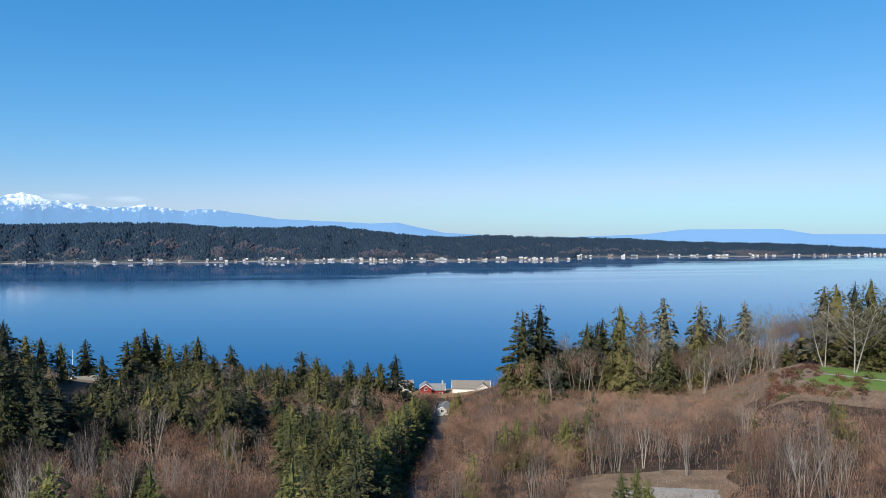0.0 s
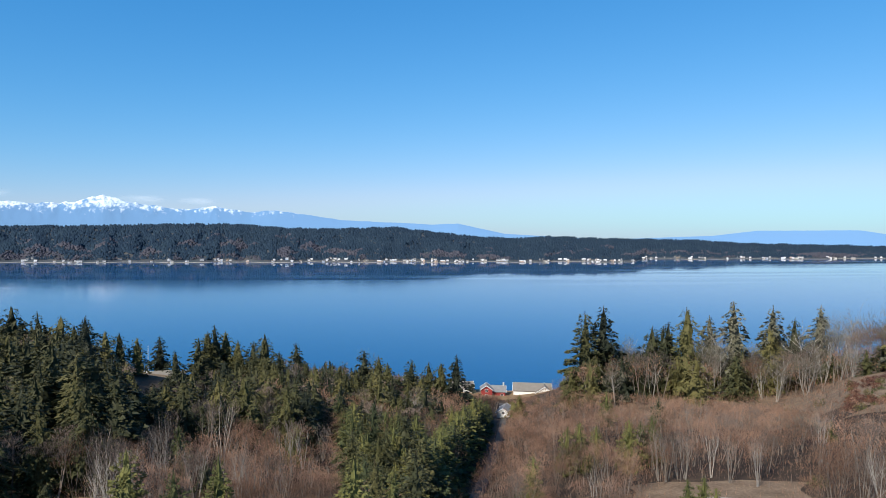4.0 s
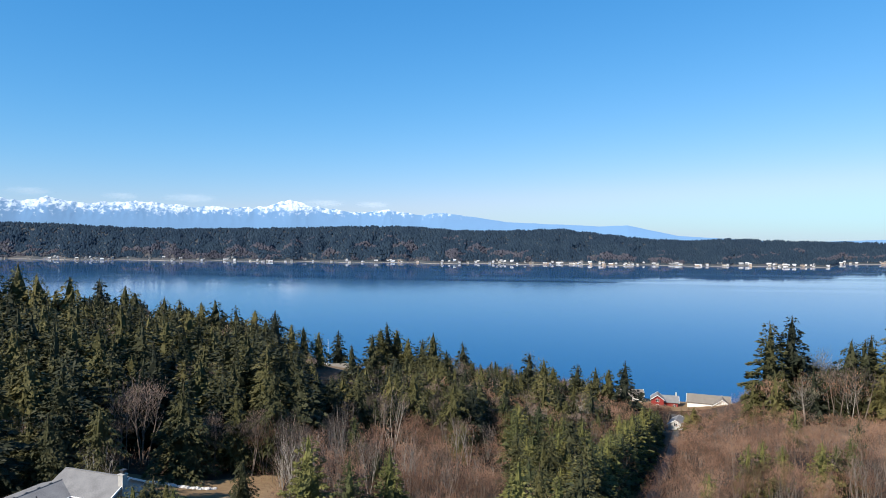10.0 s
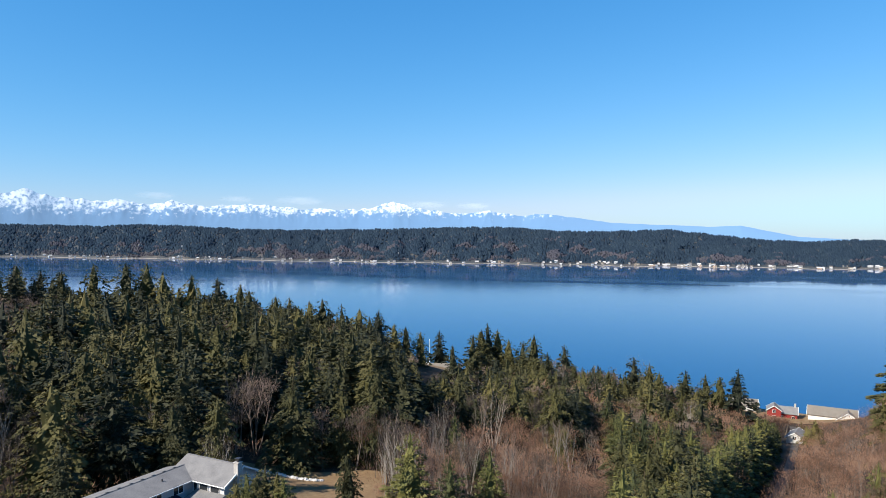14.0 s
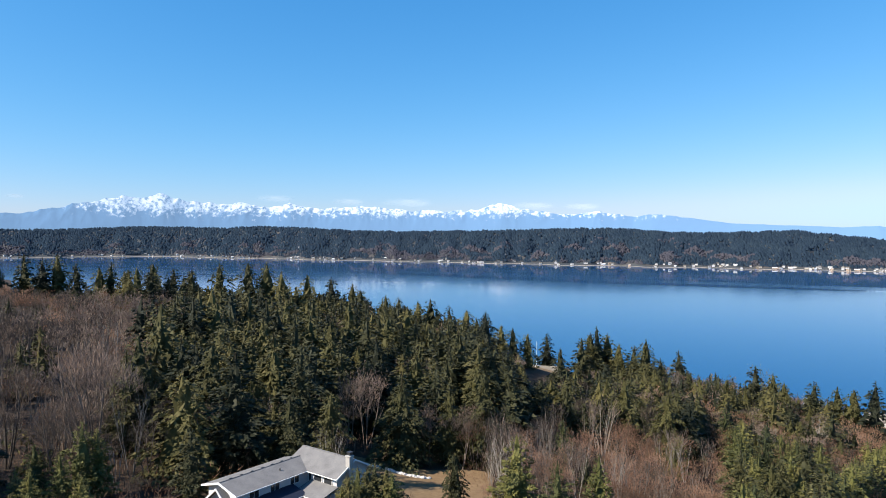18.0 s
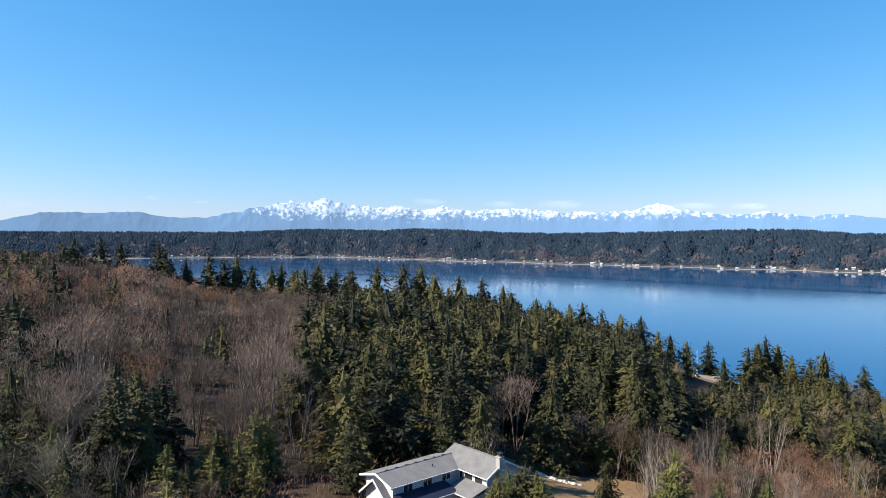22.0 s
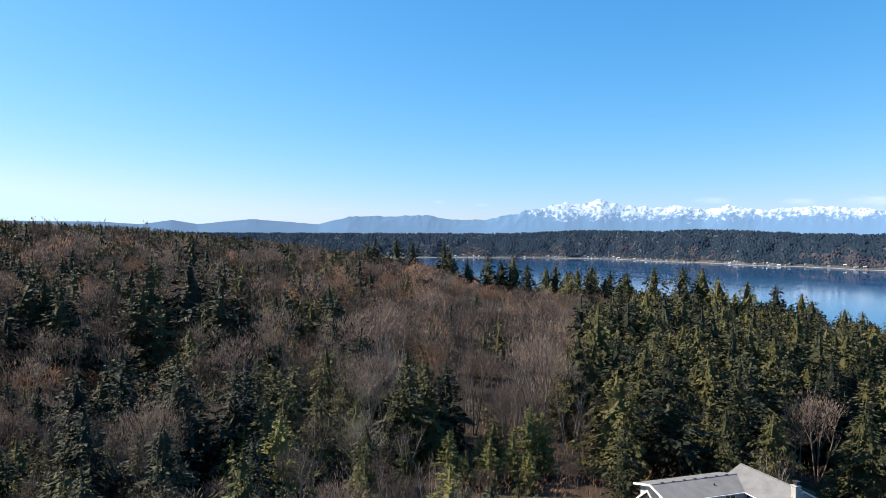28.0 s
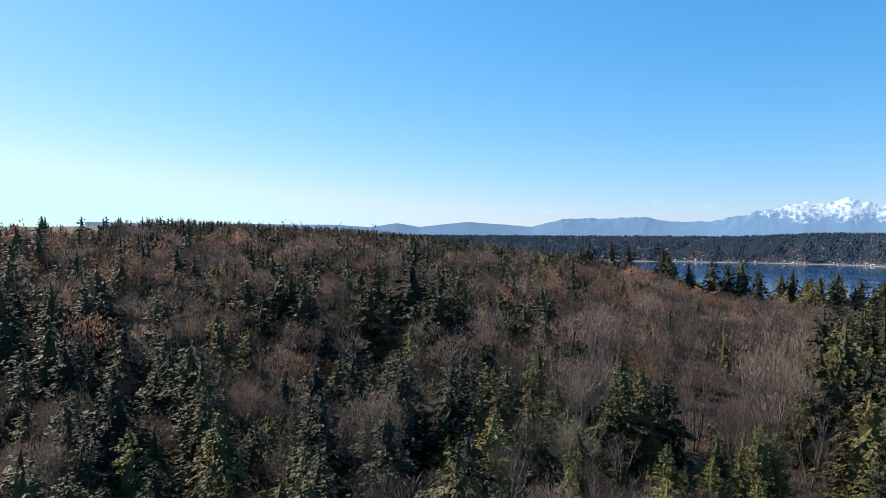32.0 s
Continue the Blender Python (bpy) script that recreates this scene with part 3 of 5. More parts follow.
# fascia boards and gutters
part("fascia", hb(slope("fascia", TRIM, "y", 52.23, 52.35, -75.0, 58.14, -71.3, 57.15, 0.26)), home, "white rake board")
part("fascia", hb(slope("fascia", TRIM, "y", 52.23, 52.35, -75.0, 58.14, -78.7, 57.15, 0.26)), home, "white rake board")
part("gutter", hb(boxes("gutter", TRIM, (-71.35, -71.22, 52.3, 64.1, 56.98, 57.10), bevel=0.03)), home, "white eaves gutter")
part("gutter", hb(boxes("gutter", TRIM, (-71.3, -65.5, 64.0, 64.13, 56.98, 57.10), bevel=0.03)), home, "white eaves gutter")
part("fascia", hb(slope("fascia", TRIM, "x", -65.55, -65.42, 67.7, 58.99, 64.1, 57.14, 0.26)), home, "white rake board")
part("fascia", hb(slope("fascia", TRIM, "x", -65.55, -65.42, 67.7, 58.99, 71.3, 57.14, 0.26)), home, "white rake board")
# lower gabled bay at the wing's end
part("bay_wall", hb(prism("bay_wall", WHITE_WALL, [(-77.6, HG), (-72.2, HG), (-72.2, 55.2), (-74.9, 57.3), (-77.6, 55.2)], "y", 52.6, 53.0)), home, "cream boarded gable")
for sgn in (-1, 1):
    part("bay_roof", hb(slope("bay_roof", SHINGLE, "y", 51.9, 53.0, -74.9, 57.5, -74.9 + sgn * 3.2, 55.0, 0.14)), home)
    part("fascia", hb(slope("fascia", TRIM, "y", 51.78, 51.9, -74.9, 57.54, -74.9 + sgn * 3.3, 54.95, 0.28)), home, "white rake board")
# lower storey: shed roof in the corner and its walls
part("lower_wall", hb(boxes("lower_wall", SIDING, (-71.9, -69.5, 53.4, 64.7, HG, 55.05), (-70.6, -66.2, 61.9, 64.7, HG, 54.95))), home)
part("shed_roof", hb(slope("shed_roof", NAVY_ROOF, "y", 53.1, 62.0, -71.9, 55.85, -68.95, 55.1, 0.14)), home)
part("shed_roof", hb(slope("shed_roof", SHINGLE, "x", -71.1, -65.8, 64.7, 55.9, 61.3, 55.05, 0.14)), home)
part("gutter", hb(boxes("gutter", TRIM, (-68.97, -68.85, 53.1, 61.3, 54.93, 55.05), bevel=0.03)), home, "white eaves gutter")
part("gutter", hb(boxes("gutter", TRIM, (-71.1, -65.8, 61.2, 61.32, 54.88, 55.0), bevel=0.03)), home, "white eaves gutter")
for yy in (55.5, 58.9, 62.3):
    window(home, "+x", -71.9 - HB.x, yy - HB.y, 56.3 - HB.z, 1.5, 0.95)
for xx, ww in ((-71.3, 0.6), (-69.75, 1.5), (-67.75, 1.5)):
    window(home, "-y", 64.7 - HB.y, xx - HB.x, 56.15 - HB.z, ww, 1.2, False)
for yy in (55.2, 58.0, 60.6):
    window(home, "+x", -69.5 - HB.x, yy - HB.y, 53.1 - HB.z, 1.4, 1.3)
window(home, "-y", 61.9 - HB.y, -68.4 - HB.x, 53.1 - HB.z, 2.2, 1.4)
chim = part("chimney", hb(boxes("chimney", CHIMNEY_STONE, (-66.05, -65.25, 66.3, 67.1, HG, 59.6), bevel=0.04)), home, "grey stone chimney")
part("chimney_cap", hb(boxes("chimney_cap", CHIMNEY_STONE, (-66.13, -65.17, 66.22, 67.18, 59.6, 59.72), bevel=0.03)), chim, "flat cap slab")
part("flue", hb(boxes("flue", DARK_METAL, (-65.8, -65.3, 66.45, 66.95, 59.84, 60.2), (-65.9, -65.2, 66.35, 67.05, 60.18, 60.26))), chim, "dark metal flue")

# stones that edge the meadow
stone_src = None
rs = np.random.RandomState(3)
for k in range(34):
    w = k / 33
    x, y = polar(44.0 - 6.2 * w, 122.3 - 2.2 * w + 0.5 * math.sin(7 * w))
    m = pose(x, y, ground1(x, y) + 0.15, rs.rand() * 20, rs.rand() * 20, rs.rand() * 360) @ Matrix.Diagonal((0.38 + 0.3 * rs.rand(), 0.3 + 0.25 * rs.rand(), 0.25 + 0.2 * rs.rand(), 1))
    if stone_src is None:
        bm = bmesh.new()
        bmesh.ops.create_icosphere(bm, subdivisions=2, radius=1.0)
        for q in bm.verts:
            q.co *= 1 + 0.35 * noise.noise(q.co * 1.3)
        me = bpy.data.meshes.new("boulder")
        bm.to_mesh(me)
        bm.free()
        me.materials.append(STONE)
        stone_src = tagged(new("boulder", me), "pale grey boulder edging the dry meadow", "boulder", "edging boulders")
        stone_src.matrix_basis = m
    else:
        s2 = stone_src.copy()
        scene.collection.objects.link(s2)
        s2.matrix_basis = m


def gable_house(left, r, turn, length, depth, wall_h, rise, wall, roof, label, base=None, gable_front=False, storeys=1, chimney=False, lift=0.0):
    """A small gabled house: ridge along its local x."""
    x, y = polar(left, r)
    z = (ground1(x, y) if base is None else base) + lift
    t = holder("house", label, "house", pose(x, y, z, 0, 0, turn))
    L, D = length / 2, depth / 2
    part("wall", prism("wall", wall, [(-D, -2.0), (D, -2.0), (D, wall_h), (0, wall_h + rise), (-D, wall_h)], "x", -L, L), t)
    k = 0.5 / D
    for s in (-1, 1):
        part("roof", slope("roof", roof, "x", -L - 0.5, L + 0.5, 0, wall_h + rise + 0.16, s * (D + 0.5), wall_h - rise * k + 0.16, 0.2), t)
        for e in (-1, 1):
            part("rake_board", slope("rake_board", TRIM, "x", e * (L + 0.5), e * (L + 0.62), 0, wall_h + rise + 0.2, s * (D + 0.55), wall_h - rise * k + 0.18, 0.3), t, "white rake board")
    for fl in range(storeys):
        for c in np.linspace(-L + 1.6, L - 1.6, max(2, int(length / 3.2))):
            window(t, "-y", -D, c, 1.5 + fl * 2.7, 1.2, 1.2)
        window(t, "-x", -L, 0.0, 1.5 + fl * 2.7, 1.3, 1.3)
        window(t, "+x", L, 0.0, 1.5 + fl * 2.7, 1.3, 1.3)
    if chimney:
        part("chimney", boxes("chimney", CHIMNEY_STONE, (L - 1.2, L - 0.4, -0.4, 0.4, wall_h, wall_h + rise + 1.6), bevel=0.05), t, "pale chimney")
    return t


gable_house(1.45, 347, 92, 7, 5.8, 4.7, 2.0, RED_WALL, SHINGLE, "barn red gabled house with white trim by the shore", 5.2, storeys=2)
gable_house(0.55, 349, 2, 8.0, 6.4, 3.4, 2.4, RED_WALL, SHINGLE, "red house wing with grey roof and chimney", 5.2, storeys=1, chimney=True)
gable_house(-2.4, 352, -3, 19, 10, 5.0, 2.8, WHITE_WALL, TAN_SHINGLE, "white house with a wide tan roof by the shore", 4.2, storeys=1)
gable_house(-3.4, 349, 88, 9, 8.5, 4.6, 3.0, WHITE_WALL, TAN_SHINGLE, "white gabled house wing by the shore", 4.2, storeys=1)
gable_house(3.6, 352, 10, 12, 8, 3.4, 2.2, GREY_WALL, TAN_SHINGLE, "low house with weathered tan roof behind trees", 6.5)
gable_house(-0.1, 297, 80, 9.0, 5.6, 4.4, 1.7, GREY_WALL, SHINGLE, "pale garage with a grey roof beside the road", 7.6, storeys=2)
gable_house(28.0, 366, 25, 13, 8, 2.6, 2.0, GREY_WALL, TAN_SHINGLE, "low shore house with a pale hipped roof", 15.6)

# flagpole and white fence in the shore yard
fx, fy = polar(28.75, 370)
fz = ground1(fx, fy)
pole = holder("flagpole", "tall thin white flagpole in the shore yard", "flagpole", pose(fx, fy, fz))
F = Form()
tube(F, [(0, 0, -0.3), (0, 0, 7), (0, 0, 13.5)], [0.14, 0.12, 0.09], 8, 0)
F.done()
part("pole", mesh_of("pole", F.v, F.f, [TRIM], smooth=True), pole)
bm = bmesh.new()
bmesh.ops.create_uvsphere(bm, u_segments=10, v_segments=6, radius=0.2)
me = bpy.data.meshes.new("finial")
bm.to_mesh(me)
bm.free()
me.transform(Matrix.Translation((0, 0, 13.6)))
me.materials.append(TRIM)
part("finial", me, pole)
fence = holder("fence", "low white board fence above the shore", "fence", pose(*polar(29.6, 362), 0))
for k in range(9):
    x0, y0 = polar(29.6, 362)
    gx = -7 + k * 1.75
    part("post", boxes("post", TRIM, (gx - 0.07, gx + 0.07, -0.07, 0.07, ground1(x0 + gx, y0) - 0.3, ground1(x0 + gx, y0) + 1.3)), fence)
for h in (0.45, 0.85, 1.2):
    a, b = ground1(x0 - 7, y0), ground1(x0 + 7, y0)
    part("rail", slope("rail", TRIM, "y", -0.1, -0.06, -7, a + h, 7, b + h, 0.16), fence)

# ---- the row of houses along the far beach ----
FAR_WALLS = [material("far_house_" + nm, [c, tuple(min(1, v * 1.15) for v in c)], 0.2, rough=0.8) for nm, c in
             (("white", (0.46, 0.46, 0.46)), ("cream", (0.38, 0.36, 0.32)), ("grey", (0.42, 0.43, 0.45)), ("blue", (0.33, 0.39, 0.47)), ("brown", (0.33, 0.25, 0.19)))]
FAR_NAMES = ("white", "cream", "grey", "pale blue", "brown")
FAR_ROOFS = [SHINGLE, TAN_SHINGLE, material("pale_metal_roof", [(0.5, 0.5, 0.5), (0.6, 0.6, 0.6)], 0.2, rough=0.6)]
rh = np.random.RandomState(12)
made = {}
for k in range(385):
    left = rh.uniform(-34, 75)
    dense = 0.74 + 0.15 * math.sin(left * 0.55 + 0.6) + 0.15 * math.sin(left * 1.9) + (0.2 if -8 < left < 8 else 0)
    if rh.rand() > dense:
        continue
    s = 9 + 24 * rh.rand() ** 1.6
    if rh.rand() < 0.05:
        s = 60 + 150 * rh.rand()
    r = float(shore_range(left)) + s
    x, y = polar(left, r)
    c, q, size = rh.choice(5, p=(0.46, 0.2, 0.16, 0.08, 0.1)), rh.randint(3), rh.randint(3)
    turn = left + rh.uniform(-12, 12) + (90 if rh.rand() < 0.35 else 0)
    m = pose(float(x), float(y), float(far_height(left, s)), 0, 0, turn)
    if (c, q, size) not in made:
        L, D, H, R = ((3.4, 2.8, 2.3, 1.4), (4.0, 3.1, 3.2, 1.5), (5.8, 3.3, 2.4, 1.5))[size]
        t = holder("house", "small %s house on the far beach" % FAR_NAMES[c], "house", m, "houses along the far beach")
        part("wall", prism("wall", FAR_WALLS[c], [(-D, -2), (D, -2), (D, H), (0, H + R), (-D, H)], "x", -L, L), t)
        for sg in (-1, 1):
            part("roof", slope("roof", FAR_ROOFS[q], "x", -L - 0.6, L + 0.6, 0, H + R + 0.3, sg * (D + 0.7), H - 0.1, 0.3), t)
        for wx in (-L * 0.5, L * 0.5):
            part("window", boxes("window", PANE, (wx - 1.2, wx + 1.2, -D - 0.05, -D + 0.05, 1.0, 2.6)), t)
        made[c, q, size] = t
    else:
        copy_thing(made[c, q, size], m)

# ---- tree forms: arrays of points and triangles, one metre high ----


def conifer_form(seed, boughs, sprays, wide=0.17, start=0.05, droop=0.3, lean=0.0, ragged=0.3, power=0.8, size=0.045, hang=0.2):
    """A conifer: stem, a slim heart of old needles and whorled boughs, each a frond of small sprays that lie outwards like shingles."""
    rg = np.random.RandomState(seed)
    F = Form()
    tube(F, [(0, 0, -0.04), (lean * 0.3, 0, 0.35), (lean, 0, 0.99)], [0.014, 0.010, 0.0015], 5, 0)
    gap = rg.rand(3) * 6.28
    q = (np.arange(boughs) + rg.rand(boughs)) / boughs
    z = start + (0.965 - start) * q
    a = np.arange(boughs) * 2.399 + rg.rand(boughs) * 1.3
    s = (z - start) / (1.0 - start)
    lobe = 1 + 0.16 * np.sin(a * 2 + gap[0] + z * 9) + 0.12 * np.sin(a * 3 + gap[1] - z * 17) + 0.10 * np.sin(z * 31 + gap[2])
    R = wide * (1 - s) ** power * (0.62 + 0.38 * np.clip(s / 0.16, 0, 1)) * lobe * (1 - ragged + 1.4 * ragged * rg.rand(boughs))
    R = np.maximum(R, 0.012)
    share = (R + 0.02 * wide) / np.sum(R + 0.02 * wide)
    i = np.repeat(np.arange(boughs), np.maximum(3, np.round(share * boughs * sprays).astype(int)))
    n = len(i)
    t = 0.16 + 0.84 * rg.rand(n) ** 0.62
    side = rg.rand(n) * 2 - 1
    rad = np.stack([np.cos(a[i]), np.sin(a[i]), 0 * t], 1)
    tan = np.stack([-np.sin(a[i]), np.cos(a[i]), 0 * t], 1)
    up = np.array([0, 0, 1.0])
    lift = (0.25 * s[i] - droop * (0.55 + 0.6 * rg.rand(boughs))[i] * t) * R[i] * t
    o = rad * (R[i] * t)[:, None] + tan * (side * 0.46 * R[i] * (1.2 - t))[:, None] + up * (z[i] + lift + 0.010 * rg.randn(n))[:, None]
    o[:, 0] += lean * z[i]
    L = size * (0.6 + 0.8 * rg.rand(n)) * np.clip(0.34 + 0.8 * R[i] / wide, 0.34, 1.1)
    way = rad + tan * (side * 0.9)[:, None] - up * (hang + 0.5 * rg.rand(n) - 0.25)[:, None]
    way /= np.linalg.norm(way, axis=1)[:, None]
    out = 0.75 * up + 0.75 * rad + 0.55 * rg.randn(n, 3)
    c = np.cross(way, out)
    c *= (L * (0.32 + 0.18 * rg.rand(n)) / (np.linalg.norm(c, axis=1) + 1e-9))[:, None]
    v = np.stack([o - way * (L * 0.35)[:, None] - c, o - way * (L * 0.35)[:, None] + c, o + way * (L * 0.75)[:, None]], 1)
    rings, sides = (9, 7) if sprays > 20 else (6, 5)
    zs = start + 0.02 + (0.93 - start) * np.linspace(0, 1, rings)
    k = Form()
    tube(k, np.stack([lean * zs, 0 * zs, zs], 1), 0.42 * wide * np.clip(1 - (zs - start) / (0.97 - start), 0.01, 1) ** (power + 0.15), sides, 1)
    kv = k.v[0].copy().reshape(-1, 3)
    kv[:, :2] *= 0.35 + 0.95 * rg.rand(len(kv), 1)
    kv[:, 2] += (rg.rand(len(kv)) - 0.5) * 0.6 / rings
    F.add(kv, k.f[0], 1)
    F.add(v, np.arange(3 * n), 1)
    tips = 10                                                 # the leader
    tz = 0.93 + 0.065 * rg.rand(tips)
    ta = rg.rand(tips) * 6.28
    d = np.stack([np.cos(ta) * 0.5, np.sin(ta) * 0.5, 1 + 0 * ta], 1) * (size * 0.55)
    e = np.stack([-np.sin(ta), np.cos(ta), 0 * ta], 1) * (size * 0.13)
    b = np.stack([lean * tz, 0 * tz, tz], 1)
    F.add(np.stack([b - e, b + e, b + d], 1), np.arange(3 * tips), 1)
    return F.done()


def bare_form(seed, limbs, twigs, width, stems=1, spread=0.20, twig=0.10, trunk_r=0.011, low=0.25, sides=3, puff=0.035, rise=1.25, dome=(0.25, 0.27, 0.66)):
    """A leafless broadleaf: stems, limbs that climb steeply and a rounded haze of fine upright twigs."""
    rg = np.random.RandomState(seed)
    F = Form()
    nodes, ways = [], []
    for s in range(stems):
        ang, out = rg.rand() * 6.28, (0.10 + 0.14 * rg.rand()) * (stems > 1)
        hgt = 1.0 - 0.2 * rg.rand() * (s > 0)
        bend = (rg.rand(2) - 0.5) * 0.08
        base = np.array([math.cos(ang), math.sin(ang), 0]) * 0.02 * (stems > 1)
        zz = np.array([-0.04, 0.2, 0.45, 0.7, 0.93 * hgt])
        pts = [base + np.array([math.cos(ang) * out * z + bend[0] * math.sin(4 * z), math.sin(ang) * out * z + bend[1] * math.sin(3 * z), z]) for z in zz]
        at, ns = F.n, 4 if sides == 2 else 5
        tube(F, pts, trunk_r * np.array([1.2, 1.0, 0.78, 0.5, 0.12]), ns, 0)
        if s:
            F.f.append(np.array([(0, 1, at)])), F.m.append(np.zeros(1, int))
        for i in range(limbs):
            u = low + (0.90 - low) * (i + rg.rand()) / limbs
            z0 = u * hgt
            p0 = np.array([np.interp(z0, zz, [p[c] for p in pts]) for c in range(3)])
            a = i * 2.4 + rg.rand() * 1.2
            L = spread * (1.2 - 0.9 * abs(u - 0.5)) * (0.7 + 0.6 * rg.rand()) * (1 if u < 0.75 else 0.65)
            d = np.array([math.cos(a), math.sin(a), rise * (0.7 + 0.6 * rg.rand())])
            d /= np.linalg.norm(d)
            p1 = p0 + d * L * 0.6
            p2 = p1 + (d + np.array([0, 0, 0.55]) + (rg.rand(3) - 0.5) * 0.5) * L * 0.5
            k = at + ns * int(np.argmin(np.abs(zz - z0)))
            F.f.append(np.array([(k, F.n, F.n + 1)])), F.m.append(np.zeros(1, int))   # the crotch
            if sides == 3:
                tube(F, [p0, p1, p2], trunk_r * np.array([0.42, 0.26, 0.05]), 3, 0)
            else:
                tube(F, [p0, p1 * 0.4 + p2 * 0.6], trunk_r * np.array([0.45, 0.12]), 3, 0)
            nodes += [p0 * 0.4 + p1 * 0.6, p1, p1 * 0.5 + p2 * 0.5, p2]
            ways += [d] * 4
        nodes += [pts[-1], pts[-2] * 0.5 + pts[-1] * 0.5]
        ways += [np.array([0, 0, 1.0])] * 2
    nodes, ways = np.array(nodes), np.array(ways)
    j = rg.randint(len(nodes), size=twigs)
    off = rg.randn(twigs, 3)
    o = nodes[j] + off * puff * np.array([1, 1, 0.7])
    q = ways[j] * 0.4 + off * np.array([0.32, 0.32, 0.12]) + (rg.rand(twigs, 3) - 0.5) * 0.5 + np.array([0, 0, 0.55])
    if dome:                                                  # several rounded heads make up the crown
        heads = 5
        ha, hr = np.arange(heads) * 2.4 + rg.rand(heads), dome[0] * np.array([0.0, 0.5, 0.6, 0.65, 0.55])
        mid = np.stack([hr * np.cos(ha), hr * np.sin(ha), dome[2] + dome[1] * np.array([0.42, 0.05, -0.1, 0.12, -0.25])], 1)
        e = rg.randn(twigs, 3)
        e[:, 2] = np.abs(e[:, 2]) * 1.1 - 0.35
        e /= np.linalg.norm(e, axis=1)[:, None]
        h = rg.randint(heads, size=twigs)
        on = rg.rand(twigs) < 0.68
        o[on] = (mid[h] + e * np.array([dome[0] * 0.62, dome[0] * 0.62, dome[1] * 0.52]) * (0.45 + 0.5 * rg.rand(twigs, 1) ** 0.6))[on]
        q[on] = (e * 0.4 + (rg.rand(twigs, 3) - 0.5) * 0.5 + np.array([0, 0, 0.8]))[on]
    q /= np.linalg.norm(q, axis=1)[:, None]
    L = twig * (0.6 + 0.8 * rg.rand(twigs))
    c = np.cross(q, rg.rand(twigs, 3) - 0.5)
    c *= (width * (0.6 + 0.8 * rg.rand(twigs)) / (np.linalg.norm(c, axis=1) + 1e-9))[:, None]
    F.add(np.stack([o - c, o + c, o + q * L[:, None]], 1), np.arange(3 * twigs), 1)
    return F.done()


def brush_form(seed, shoots):
    """Low leafless undergrowth: a sheaf of thin upright shoots."""
    rg = np.random.RandomState(seed)
    F = Form()
    tube(F, [(0, 0, -0.1), (0, 0, 0.5)], [0.02, 0.01], 3, 0)
    for i in range(shoots):
        o = np.append((rg.rand(2) - 0.5) * 1.7, 0.1 + 0.75 * rg.rand())
        q = np.append(o[:2] * 0.5 + (rg.rand(2) - 0.5) * 0.8, 0.7) * (0.14 + 0.2 * rg.rand())
        a = rg.rand() * 6.28
        c = np.array([math.cos(a), math.sin(a), 0]) * 0.008
        F.add([o - c, o + c, o + q], [(0, 1, 2)], 1)
    return F.done()


def bush_form(seed, leaves):
    rg = np.random.RandomState(seed)
    F = Form()
    tube(F, [(0, 0, -0.1), (0, 0, 0.5)], [0.05, 0.02], 4, 0)
    for i in range(leaves):
        d = rg.randn(3)
        d[2] = abs(d[2])
        d /= np.linalg.norm(d)
        p = d * np.array([0.62, 0.62, 0.9]) * (0.55 + 0.5 * rg.rand())
        a, b = rg.randn(3), rg.randn(3)
        a, b = a / np.linalg.norm(a) * 0.17, b / np.linalg.norm(b) * 0.17
        F.add([p, p + a, p + b], [(0, 1, 2)], 1)
    return F.done()


